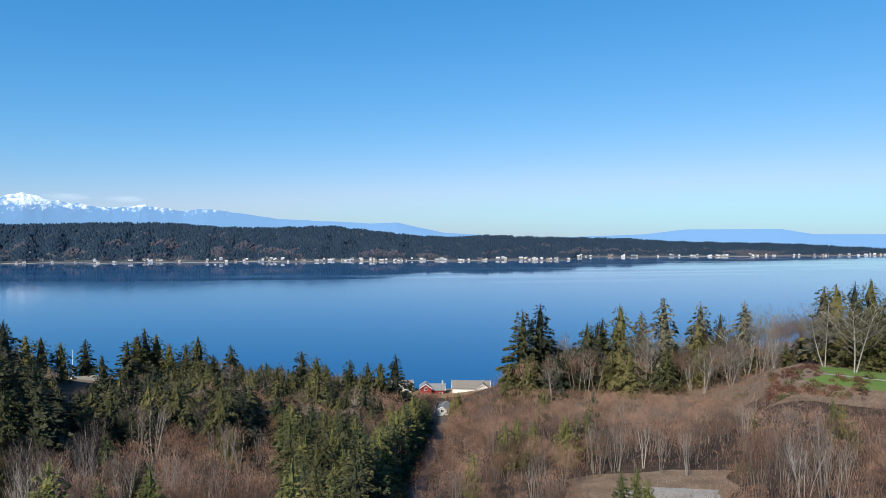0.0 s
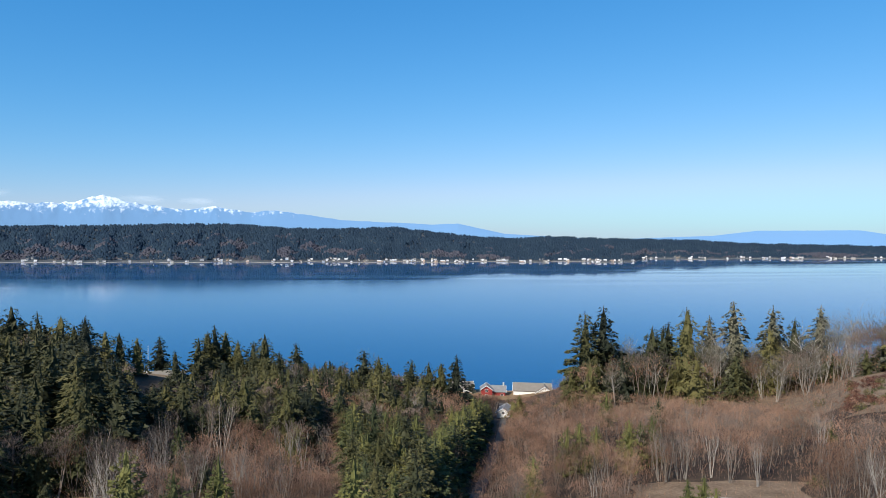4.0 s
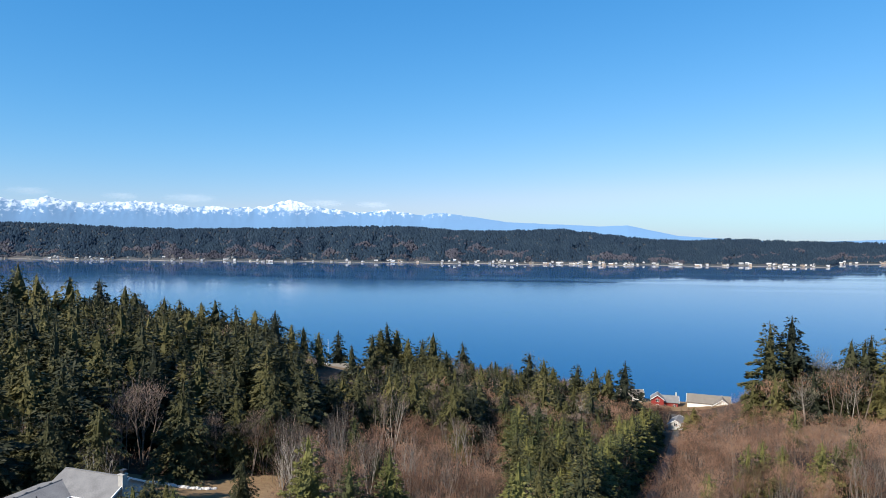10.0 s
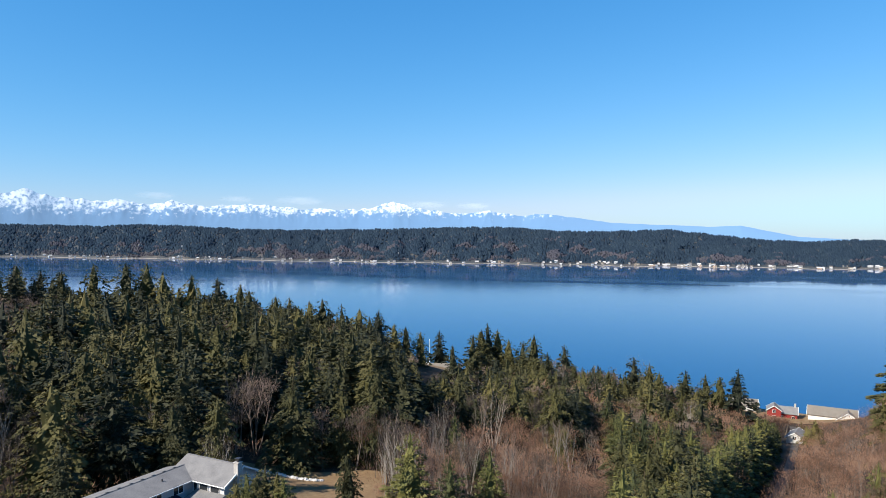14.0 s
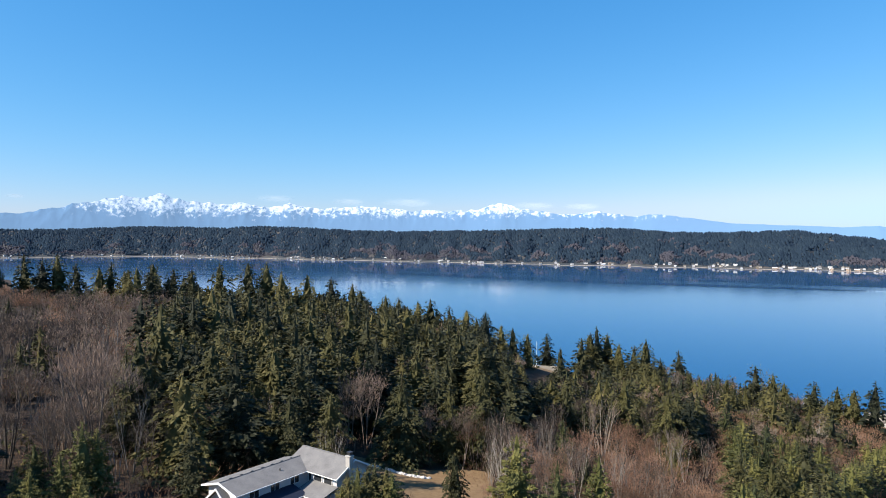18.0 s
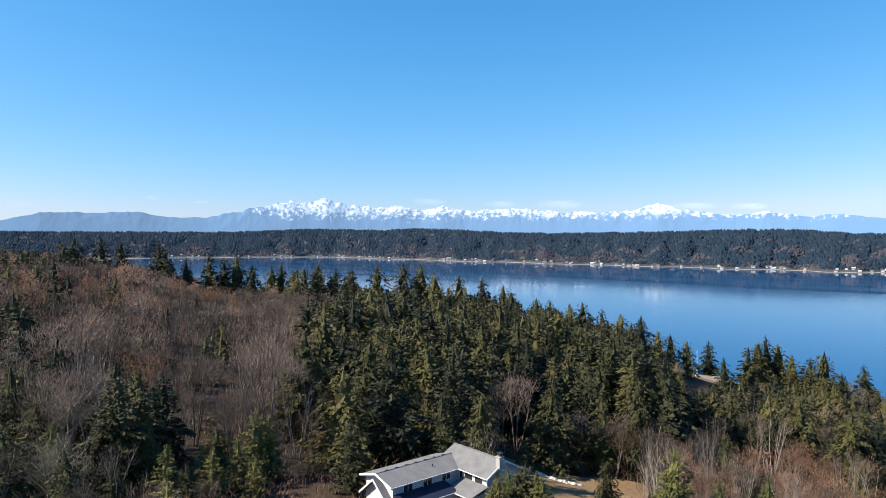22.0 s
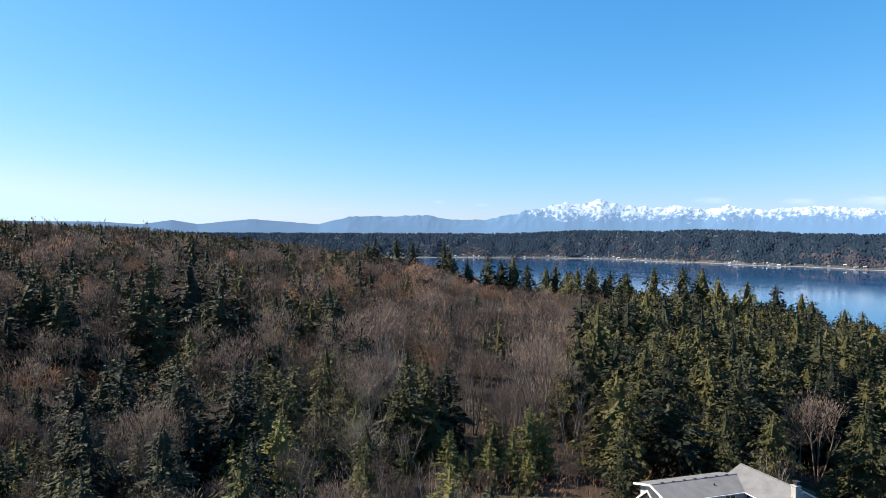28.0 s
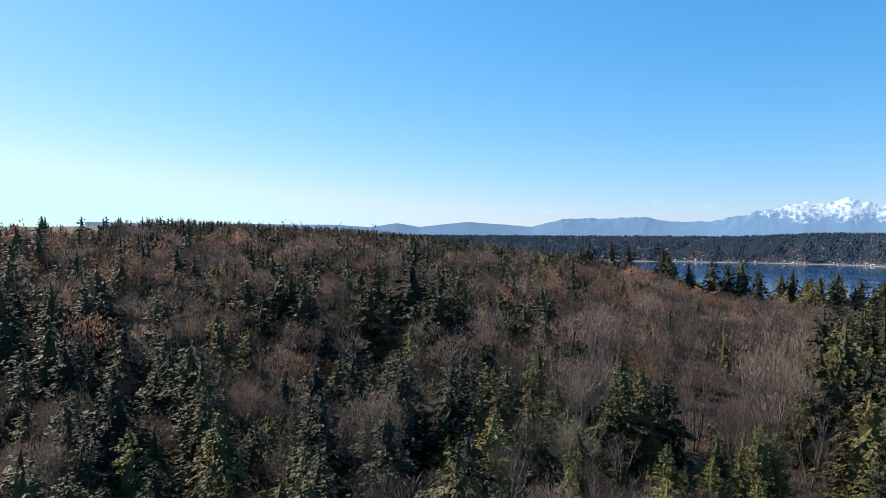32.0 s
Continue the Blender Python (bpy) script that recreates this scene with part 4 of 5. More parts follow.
FORMS = {
    "fir": [[conifer_form(10 + k, 88, 36, 0.25 + 0.015 * k, 0.02 + 0.03 * (k % 3), 0.25 + 0.1 * k, 0.012 * (k - 2), 0.24 + 0.05 * (k % 3), 0.56 + 0.05 * k, 0.031) for k in range(6)],
            [conifer_form(20 + k, 74, 24, 0.26 + 0.015 * k, 0.02 + 0.03 * (k % 3), 0.25 + 0.1 * k, 0.012 * (k - 2), 0.26, 0.56 + 0.05 * k, 0.042) for k in range(5)],
            [conifer_form(30 + k, 54, 14, 0.27 + 0.015 * k, 0.04, 0.35, 0.01 * (k - 2), 0.28, 0.58 + 0.05 * k, 0.052) for k in range(4)],
            [conifer_form(35 + k, 26, 5, 0.29, 0.05, 0.3, 0.0, 0.28, 0.62, 0.11) for k in range(3)]],
    "cedar": [[conifer_form(40 + k, 88, 36, 0.30 + 0.015 * k, 0.01, 0.75, 0.012 * (k - 2), 0.26, 0.48 + 0.04 * k, 0.029, 0.7) for k in range(6)],
              [conifer_form(50 + k, 74, 24, 0.31 + 0.015 * k, 0.01, 0.75, 0.012 * (k - 2), 0.28, 0.48 + 0.04 * k, 0.037, 0.7) for k in range(5)],
              [conifer_form(60 + k, 54, 14, 0.32 + 0.02 * k, 0.03, 0.7, 0.0, 0.30, 0.50 + 0.05 * k, 0.052, 0.6) for k in range(3)],
              [conifer_form(65 + k, 26, 5, 0.33, 0.04, 0.6, 0.0, 0.30, 0.54, 0.10, 0.5) for k in range(3)]],
    "spruce": [[conifer_form(70 + k, 88, 34, 0.29 + 0.02 * k, 0.01, 0.05, 0.0, 0.18, 0.70, 0.031, 0.05) for k in range(4)],
               [conifer_form(80 + k, 74, 24, 0.30 + 0.01 * k, 0.01, 0.05, 0.0, 0.18, 0.70, 0.039, 0.05) for k in range(4)],
               [conifer_form(90 + k, 54, 14, 0.31, 0.03, 0.05, 0.0, 0.2, 0.70, 0.062, 0.05) for k in range(3)],
               [conifer_form(95 + k, 26, 5, 0.32, 0.04, 0.05, 0.0, 0.2, 0.70, 0.10, 0.05) for k in range(3)]],
    "lichen": [[conifer_form(100 + k, 80, 22, 0.20 + 0.015 * k, 0.10, 0.5, 0.008 * (k - 1), 0.42, 0.55, 0.034, 0.5) for k in range(3)]],
    "brush": [[brush_form(230 + s, 52) for s in range(5)]] * 4,
    "alder": [[bare_form(110 + k, 5, 1700, 0.0020, 4, 0.22, 0.036, 0.0045, low=0.38, dome=(0.34, 0.30, 0.64)) for k in range(5)],
              [bare_form(120 + k, 4, 640, 0.0036, 3, 0.22, 0.042, 0.0056, low=0.42, sides=2, dome=(0.34, 0.30, 0.64)) for k in range(5)],
              [bare_form(130 + k, 2, 290, 0.0062, 2, 0.22, 0.050, 0.0080, low=0.46, sides=2, dome=(0.34, 0.28, 0.66)) for k in range(4)],
              [bare_form(135 + k, 2, 110, 0.012, 1, 0.24, 0.085, 0.010, low=0.5, sides=2, dome=(0.34, 0.28, 0.66)) for k in range(3)]],
    "maple": [[bare_form(140 + k, 7, 1600, 0.0019, 3, 0.22, 0.036, 0.0070, low=0.36, rise=1.7, dome=(0.26, 0.25, 0.70)) for k in range(5)],
              [bare_form(150 + k, 5, 620, 0.0035, 3, 0.22, 0.044, 0.0085, low=0.42, sides=2, rise=1.7, dome=(0.26, 0.25, 0.70)) for k in range(5)],
              [bare_form(160 + k, 3, 290, 0.0060, 2, 0.22, 0.050, 0.0095, low=0.46, sides=2, rise=1.7, dome=(0.26, 0.23, 0.72)) for k in range(4)],
              [bare_form(165 + k, 2, 110, 0.012, 1, 0.24, 0.085, 0.013, low=0.5, sides=2, rise=1.7, dome=(0.26, 0.23, 0.72)) for k in range(3)]],
    "moss": [[bare_form(170 + k, 14, 1900, 0.0024, 2, 0.34, 0.045, 0.0080, low=0.25, puff=0.035, rise=0.7, dome=(0.36, 0.34, 0.58)) for k in range(3)],
             [bare_form(175 + k, 10, 380, 0.0045, 2, 0.34, 0.06, 0.011, low=0.3, puff=0.04, rise=0.7, dome=(0.36, 0.34, 0.58)) for k in range(3)],
             [bare_form(180 + k, 7, 150, 0.0080, 1, 0.32, 0.07, 0.013, low=0.3, rise=0.8, dome=(0.36, 0.34, 0.58)) for k in range(3)],
             [bare_form(185 + k, 3, 46, 0.016, 1, 0.30, 0.10, 0.014, rise=0.8, dome=(0.36, 0.34, 0.58)) for k in range(3)]],
    "white": [[bare_form(190 + k, 7, 220, 0.0018, 6, 0.14, 0.13, 0.0046, low=0.4, rise=2.2, dome=None) for k in range(3)],
              [bare_form(195 + k, 5, 120, 0.0032, 5, 0.14, 0.13, 0.0060, low=0.4, rise=2.2, dome=None) for k in range(3)],
              [bare_form(200 + k, 3, 44, 0.0055, 3, 0.14, 0.13, 0.0105, low=0.45, rise=2.2, dome=None) for k in range(3)],
              [bare_form(205 + k, 2, 14, 0.010, 2, 0.13, 0.12, 0.014, low=0.5, rise=2.2, dome=None) for k in range(3)]],
    "russet": [[bush_form(240 + s, 150) for s in range(3)]],
    "bush": [[bush_form(210 + s, 150) for s in range(3)], [bush_form(215 + s, 80) for s in range(3)], [bush_form(220 + s, 40) for s in range(2)], [bush_form(225, 20)]],
}
STEM = {"lichen": PALE_BARK, "fir": BARK, "cedar": BARK, "spruce": BARK, "alder": BROWN_BARK, "maple": BROWN_BARK, "moss": PALE_BARK, "white": PALE_BARK, "bush": BARK, "brush": BROWN_BARK, "russet": BARK}
CROWN = {"lichen": LICHEN, "fir": FIR, "cedar": CEDAR, "spruce": SPRUCE, "alder": RED_TWIG, "maple": GREY_TWIG, "moss": MOSS_TWIG, "white": GREY_TWIG, "bush": BUSH, "brush": RED_TWIG, "russet": RUSSET}
NAME = {"lichen": "old_cedar", "fir": "fir_tree", "cedar": "cedar_tree", "spruce": "young_spruce", "alder": "alder_tree", "maple": "bare_maple", "moss": "mossy_maple", "white": "white_alder", "bush": "shrub", "russet": "russet_shrub"}
LABEL = {"lichen": "thin old cedar tree grey with lichen on the bluff", "fir": "dark green fir tree with drooping ragged boughs", "cedar": "olive green cedar tree with dense drooping sprays",
         "spruce": "young bluish green spruce tree in the thicket", "alder": "leafless alder tree with reddish brown twigs",
         "maple": "leafless grey-brown broadleaf tree on the slope", "moss": "leafless maple tree grown with pale moss",
         "white": "leafless alder clump with whitish bare stems", "bush": "olive green evergreen shrub in the thicket", "russet": "dark russet shrub on the bare bank"}
SINGLE = {}


def single_tree(kind, i, x, y, h, turn, level=0, stretch=1.0):
    """One tree of its own, with its stem and crown as parts."""
    forms = FORMS[kind][level]
    i = i % len(forms)
    key = (kind, level, i)
    m = pose(x, y, ground1(x, y) - 0.1, 0, 0, turn) @ Matrix.Diagonal((h * stretch, h * stretch, h, 1))
    if key not in SINGLE:
        F = forms[i]
        stem, crown = F.f[F.m == 0], F.f[F.m == 1]
        nv = stem.max() + 1
        t = holder(NAME[kind], LABEL[kind], "tree" if kind not in ("bush", "russet") else "shrub", group={"bush": "shrubs", "russet": "russet shrubs"}.get(kind, NAME[kind].split("_")[-1] + " trees"))
        part("trunk", mesh_of("trunk", F.v, stem, [STEM[kind]]), t)
        part("crown", mesh_of("crown", F.v, crown, [CROWN[kind]]), t)
        for c in t.children:
            bm = bmesh.new()
            bm.from_mesh(c.data)
            bmesh.ops.delete(bm, geom=[q for q in bm.verts if not q.link_faces], context="VERTS")
            bm.to_mesh(c.data)
            bm.free()
        t.matrix_basis = m
        SINGLE[key] = t
        return t
    src = SINGLE[key]
    t = copy_thing(src, Matrix())
    t.matrix_basis = m
    return t


def stand(name, kind, level, trees, label):
    """Many trees of a kind joined: rows of x, y, height, turn."""
    forms = FORMS[kind][level]
    V, Fs, M, T, n = [], [], [], [], 0
    arr = np.array(trees)
    z = ground(arr[:, 0], arr[:, 1])
    for j, (x, y, h, a) in enumerate(arr):
        F = forms[j % len(forms)]
        c, s = math.cos(a), math.sin(a)
        k = h * ((1.15 if kind in ("fir", "cedar") else 0.95) + 0.4 * ((j * 0.618) % 1))
        v = np.stack([(F.v[:, 0] * c - F.v[:, 1] * s) * k + x, (F.v[:, 0] * s + F.v[:, 1] * c) * k + y, F.v[:, 2] * h + z[j] - 0.1], 1)
        V.append(v), Fs.append(F.f + n), M.append(F.m), T.append(np.full(len(v), (j * 0.7548) % 1))
        n += len(v)
    ob = part(name, mesh_of(name, np.concatenate(V), np.concatenate(Fs), [STEM[kind], CROWN[kind]], np.concatenate(M), np.concatenate(T)))
    return tagged(ob, label, "trees", kind="stuff")

# ---- single trees that stand out, grove by grove: degrees left, distance, height ----
BLUFF = {
    "fir": ((-6.9, 245, 30.2), (-8.2, 250, 31.4), (-12.9, 245, 24.1), (-13.3, 252, 25.1), (-22.2, 255, 24.8), (-31.2, 238, 25.8), (-33.4, 225, 21.7),),
    "cedar": ((-5.6, 238, 14.0), (-7.6, 240, 15.0), (-10.6, 240, 16.3), (-12.0, 244, 24.0), (-14.9, 248, 29.5), (-13.9, 238, 13.6), (-20.7, 248, 22.0), (-24.0, 258, 18.2), (-30.2, 228, 24.3), (-32.5, 222, 25.6), (-33.9, 225, 23.4),),
    "lichen": ((-16.4, 252, 26.5), (-18.1, 250, 31.5), (-20.9, 252, 29.7), (-24.0, 255, 26.2), (-29.4, 228, 23.6),),
    "moss": ((-9.3, 254, 19.0), (-10.2, 256, 18.5), (-16.0, 243, 20.5), (-17.2, 244, 21.0), (-19.3, 252, 17.5), (-22.9, 250, 20.0), (-24.9, 250, 20.3), (-25.6, 244, 18.5), (-26.6, 252, 19.0), (-27.6, 248, 17.6), (-29.5, 214, 17.0), (-31.4, 206, 19.4),),
    "maple": ((-19.8, 245, 15.0), (-23.4, 240, 14.9), (-21.8, 240, 15.5), (-28.3, 246, 15.5),),
    "alder": ((-19.0, 240, 13.3), (-27.7, 238, 14.5), (-26.9, 236, 15.5), (-22.4, 236, 11.5),),
    "white": ((-15.4, 238, 12.5), (-16.7, 236, 13.5), (-18.6, 238, 12.5), (-20.2, 236, 12.0), (-21.4, 238, 12.5), (-24.3, 236, 15.5), (-25.3, 235, 13.0), (-26.2, 236, 14.0), (-28.6, 228, 10.5),),
}
SHORE = {
    "fir": ((33.2, 230, 25.0), (26.8, 250, 18.2), (23.7, 300, 25.6), (25.1, 285, 20.6), (20.8, 302, 18.9), (18.8, 300, 15.1), (17.4, 330, 19.9), (14.6, 300, 14.7), (11.8, 290, 22.1), (7.8, 280, 20.2), (4.0, 270, 24.9),),
    "cedar": ((31.7, 290, 16.0), (30.7, 292, 15.9), (29.5, 295, 14.8), (24.3, 300, 22.5), (23.0, 305, 23.5), (22.0, 300, 19.6), (19.9, 288, 23.3), (16.5, 290, 13.1), (13.8, 280, 15.3), (10.6, 285, 21.1), (9.8, 280, 18.8), (6.4, 275, 19.8), (5.2, 272, 20.3),),
    "moss": ((11.3, 292, 22.8),),
}
HILL = {
    "fir": ((60.0, 330, 24.9), (58.7, 330, 22.2), (57.6, 322, 22.3), (56.9, 328, 24.8), (46.0, 320, 27.9), (40.4, 305, 21.9), (36.1, 296, 21.3), (33.2, 278, 20.7),),
    "cedar": ((61.5, 340, 21.9), (54.9, 320, 29.5), (52.7, 310, 31.8), (51.2, 312, 32.4), (50.2, 305, 28.8), (47.9, 310, 28.1), (44.3, 320, 25.9), (43.6, 300, 23.0), (41.5, 310, 22.4), (38.9, 300, 21.1), (37.7, 300, 22.8), (34.7, 290, 20.0), (33.8, 270, 18.7),),
}
THICKET = {
    "spruce": ((-5.3, 135, 10.2), (-6.3, 138, 10.2), (-7.7, 140, 9.0), (-10.3, 135, 10.6), (-11.2, 138, 9.6), (-12.1, 142, 10.3), (-8.5, 195, 10.5), (-2.5, 112, 8.9), (-14.9, 100, 7.0), (-16.1, 101, 7.0), (-17.0, 100, 5.6), (-24.8, 150, 4.6), (-30.1, 140, 8.3), (-30.7, 142, 6.9), (-31.4, 138, 5.8), (-12.6, 185, 9.1), (23.6, 96, 13.2), (27.0, 92, 12.0),),
    "white": ((-12.7, 126, 9.6), (-13.3, 125, 10.0), (-14.2, 126, 9.6), (-16.6, 126, 8.6), (-18.0, 122, 8.0), (-20.0, 121, 8.4), (31.4, 104, 13.2), (30.7, 106, 13.1), (28.0, 130, 14.0), (22.1, 108, 12.3), (20.7, 108, 12.0),),
    "moss": ((-22.9, 150, 7.7), (-23.9, 152, 6.1),),
}
SLOPE = {
    "spruce": ((89.6, 95, 9.5), (88.6, 97, 10.5), (87.4, 94, 9.0), (86.3, 96, 8.0), (64.8, 107, 12.0), (63.8, 108, 10.5), (66.3, 104, 8.5), (68.2, 100, 8.0), (71.6, 101, 8.5), (75.4, 98, 7.5), (108.8, 96, 12.0), (103.2, 97, 10.5), (104.6, 95, 9.0),),
    "lichen": ((72.8, 121, 7.0),),
    "moss": ((80.5, 128, 13.0), (78.4, 126, 12.5), (83.6, 134, 13.5), (92.5, 150, 13.0), (111.0, 132, 13.0),),
    "fir": ((97.5, 128, 22.0), (98.6, 131, 19.0), (100.5, 135, 17.0), (113.0, 120, 15.0), (85.8, 150, 16.0), (94.0, 132, 15.0),),
}
GARDEN = {
    "cedar": ((44.6, 88, 7.5), (41.6, 89, 8.8), (35.6, 104, 8.6),),
    "spruce": ((43.9, 90, 8.1), (40.9, 88, 8.5), (45.2, 88, 6.1), (30.4, 100, 13.2),),
    "fir": ((43.2, 89, 8.4), (42.5, 90, 9.1),),
}
POINT = {
    "fir": ((78.6, 420, 22.5), (78.0, 425, 25.1), (76.1, 420, 26.9), (74.8, 430, 27.0), (72.1, 400, 28.9), (71.6, 395, 25.5), (70.2, 398, 21.8), (68.4, 395, 25.4), (67.3, 390, 24.3), (65.1, 388, 22.7), (62.8, 382, 23.5), (61.9, 376, 19.5), (58.4, 360, 23.0), (57.2, 355, 23.1),),
    "cedar": ((66.3, 392, 26.7), (63.6, 380, 21.5), (61.0, 372, 21.8), (59.9, 370, 23.8),),
}

# ---- where the trees stand ----
rg = np.random.RandomState(5)
count = 0
taken = []
for grove in (BLUFF, SHORE, HILL, POINT, THICKET, SLOPE, GARDEN):
    for kind, places in grove.items():
        for left, r, h in places:
            x, y = polar(left, r)
            single_tree(kind, count, float(x), float(y), h, count * 77 % 360, 0 if r < 262 else 1, 1.15 if grove is GARDEN and left < 40.5 else (1.3 if h > 24 else 1.4) if kind in ("fir", "cedar", "lichen") else 1.35 if grove is GARDEN else (0.6 if h > 20 else 1.0))
            taken.append((float(x), float(y)))
            count += 1
for i in range(48):                                           # dark row along the road
    y = 96 + i * 3.7
    x = float(road_x(y)) - 5.6 - 1.6 * rg.rand()
    single_tree("spruce" if i % 3 else "fir", i, x, y, (13.5 - 0.01 * y + 3 * rg.rand()) * (1 if y < 235 else 0.7), i * 71 % 360, 0 if y < 200 else 1, 1.15)
    taken.append((x, y))
for i in range(120):                                          # alders before the shore houses
    left, r = -5.2 + 10.4 * rg.rand(), 308 + 30 * rg.rand()
    x, y = (float(v) for v in polar(left, r))
    if -1.6 < left < 0.4 or abs(x - road_x(y)) < 3.0:
        continue
    h = min(13.0, EYE - r * math.tan(radians(13.5)) - ground1(x, y))
    if h > 2:
        single_tree("alder", i, x, y, h, i * 67 % 360, 1, 1.5)
        taken.append((x, y))
x, y = polar(27.9, 371)
single_tree("fir", 2, float(x), float(y), 20.0, 40, 1, 1.25)
taken = np.array(taken)


def clump(x, y, size, seed):
    return noise.noise((x / size, y / size, seed))


def clearing(x, y, left, r):
    """Road, lots, yards and lawn stay free of trees."""
    if 60 < y < 335 and -3.2 < x - road_x(y) < 2.4:
        return True
    if -22.5 < left < -12 and 106 < r < 121:
        return True
    if -79.5 < x < -64 and 50 < y < 73:
        return True
    if -98 < x < -62 and 26 < y < 53 and rg.rand() < 0.25:
        return True
    if 33.5 < left < 46 and 98 < r < 127:
        return True
    if left < -26.3 and 174 < r < 226:
        return True
    if abs(left - 28.3) < 2.6 and 318 < r < 385:
        return True
    if -5 < left < 5.2 and r > 337:
        return True
    return False


# the highest that the wood's top reaches, as degrees of elevation by bearing
TOP_LEFT = (-40, -33, -23, -9, -5.5, -4, 1.5, 4, 13, 21, 26.3, 26.9, 29.5, 30.2, 32.5, 34.5, 38, 42, 45.5, 49.5, 57, 60, 69, 73.7, 78, 82, 89, 98.8, 105.6, 112, 123)
TOP_UP = (-7, -7, -8.6, -9, -11.5, -13.4, -13.4, -12.3, -11, -10, -10.8, -11.7, -11.7, -9.8, -8.9, -7.1, -6.3, -5.5, -4.6, -4.2, -4, -4.3, -3.7, -1.9, -1.3, -0.8, 0.25, 1.0, 1.3, 1.6, 1.7)


def pick(q, *pairs):
    """pairs: share, kind, height."""
    for share, kind, h in pairs:
        if q < share:
            return kind, h
        q -= share
    return pairs[-1][1:]


def kind_at(x, y, left, r):
    c1, c2 = clump(x, y, 26, 1.0), clump(x, y, 10, 7.0)
    wob = 4.5 * clump(x, y, 22, 4.0)
    q, q2 = rg.rand(), rg.rand()
    side = left + wob * 0.25
    if x > road_x(y):                                         # russet thicket beside the road
        if left < -6.5 and 226 < r < 275:
            return pick(q, (0.1, "fir", 18), (0.2, "cedar", 17), (0.25, "moss", 15), (0.25, "alder", 13), (0.2, "maple", 14))
        if r >= 275:
            return pick(q, (0.6, "alder", 9), (0.4, "cedar", 9))
        if r < 126 and c1 > 0.2 or (left < -17 and r < 150 and c2 > 0.38):
            return pick(q, (0.5, "white", 10), (0.3, "alder", 9), (0.2, "maple", 10))
        if c2 > 0.45:
            return pick(q, (0.5, "white", 9), (0.5, "alder", 8))
        return pick(q, (0.015, "bush", 2.5), (0.9, "alder", 5.5 + 2.5 * q2), (0.085, "maple", 7))
    if side < 14.5 or (side < 20 and r > 195):
        if r < 195:
            if c1 > 0.24:
                return pick(q, (0.75, "alder", 8), (0.25, "maple", 8))
            return pick(q, (0.55, "spruce", 8 + 6 * q2), (0.22, "fir", 10 + 6 * q2), (0.1, "cedar", 9 + 5 * q2), (0.13, "alder", 8))
        if side < 5 and r > 235:
            return pick(q, (0.85, "alder", 8), (0.15, "bush", 3))
        if c1 > 0.06:
            return pick(q, (0.55, "alder", 9), (0.3, "maple", 9), (0.15, "cedar", 11))
        return pick(q, (0.5, "cedar", 10 + 6 * q2), (0.3, "fir", 11 + 6 * q2), (0.08, "moss", 10), (0.12, "maple", 10))
    if left < (37 if r < 130 else 31):
        if r < 163 + wob * 3:
            if r < 104:
                return pick(q, (0.74, "alder", 6), (0.14, "white", 7), (0.12, "spruce", 5 + 3 * q2))
            if c2 > 0.2 or left > 27.5:
                return pick(q, (0.6, "white", 10), (0.3, "alder", 8), (0.1, "maple", 9))
            return pick(q, (0.86, "alder", 7.5), (0.1, "white", 9), (0.04, "spruce", 9))
        if r > 290 and left > 24:
            return pick(q, (0.8, "alder", 5.5), (0.2, "bush", 3))
        if c1 > 0.3:
            return pick(q, (0.7, "maple", 9), (0.3, "white", 10))
        return pick(q, (0.55, "fir", 12 + 6 * q2), (0.28, "cedar", 11 + 5 * q2), (0.17, "maple", 9))
    if left < 60.5 + wob - max(0, r - 220) * 0.02:
        if r < 84:
            return pick(q, (0.25, "cedar", 9 + 4 * q2), (0.6, "maple", 9), (0.15, "fir", 12))
        if r < 134:
            return pick(q, (0.35, "maple", 9 + 3 * q2), (0.28, "cedar", 11 + 7 * q2), (0.27, "fir", 12 + 7 * q2), (0.1, "white", 10))
        return pick(q, (0.66, "fir", 15 + 9 * q2), (0.25, "cedar", 14 + 9 * q2), (0.09, "maple", 12))
    if left < 79 + wob:
        if r < 112 + wob * 3:
            return pick(q, (0.12, "cedar", 9 + 4 * q2), (0.24, "spruce", 6 + 4 * q2), (0.05, "fir", 11 + 4 * q2), (0.43, "maple", 8 + 4 * q2), (0.16, "white", 9))
        if r < 150 and left > 70 and c1 < 0.1:
            return pick(q, (0.45, "fir", 13 + 6 * q2), (0.45, "maple", 12), (0.1, "moss", 11))
        if r > 345 and left < 68:
            return pick(q, (0.3, "fir", 10 + 6 * q2), (0.4, "cedar", 9 + 5 * q2), (0.3, "maple", 12))
        if r > 455:
            return pick(q, (0.45, "fir", 12 + 6 * q2), (0.25, "cedar", 12), (0.3, "alder", 13))
        if c1 + 0.5 * c2 > 0.15:
            return pick(q, (0.36, "alder", 11 + 3 * q2), (0.61, "maple", 12), (0.03, "cedar", 13))
        return pick(q, (0.62, "maple", 12 + 4 * q2), (0.18, "alder", 12), (0.14, "white", 12), (0.04, "fir", 14), (0.02, "bush", 4))
    if r < 155 and (left > 86 - wob or r > 104):
        return pick(q, (0.42, "fir", 11 + 8 * q2), (0.12, "spruce", 8 + 6 * q2), (0.10, "cedar", 9 + 6 * q2), (0.48, "maple", 10 + 4 * q2))
    if r < 118:
        return pick(q, (0.34, "maple", 9 + 4 * q2), (0.2, "spruce", 8 + 6 * q2), (0.36, "cedar", 9 + 6 * q2), (0.1, "moss", 10))
    if r > 430:
        return pick(q, (0.6, "fir", 12 + 8 * q2), (0.2, "cedar", 12 + 6 * q2), (0.2, "maple", 13))
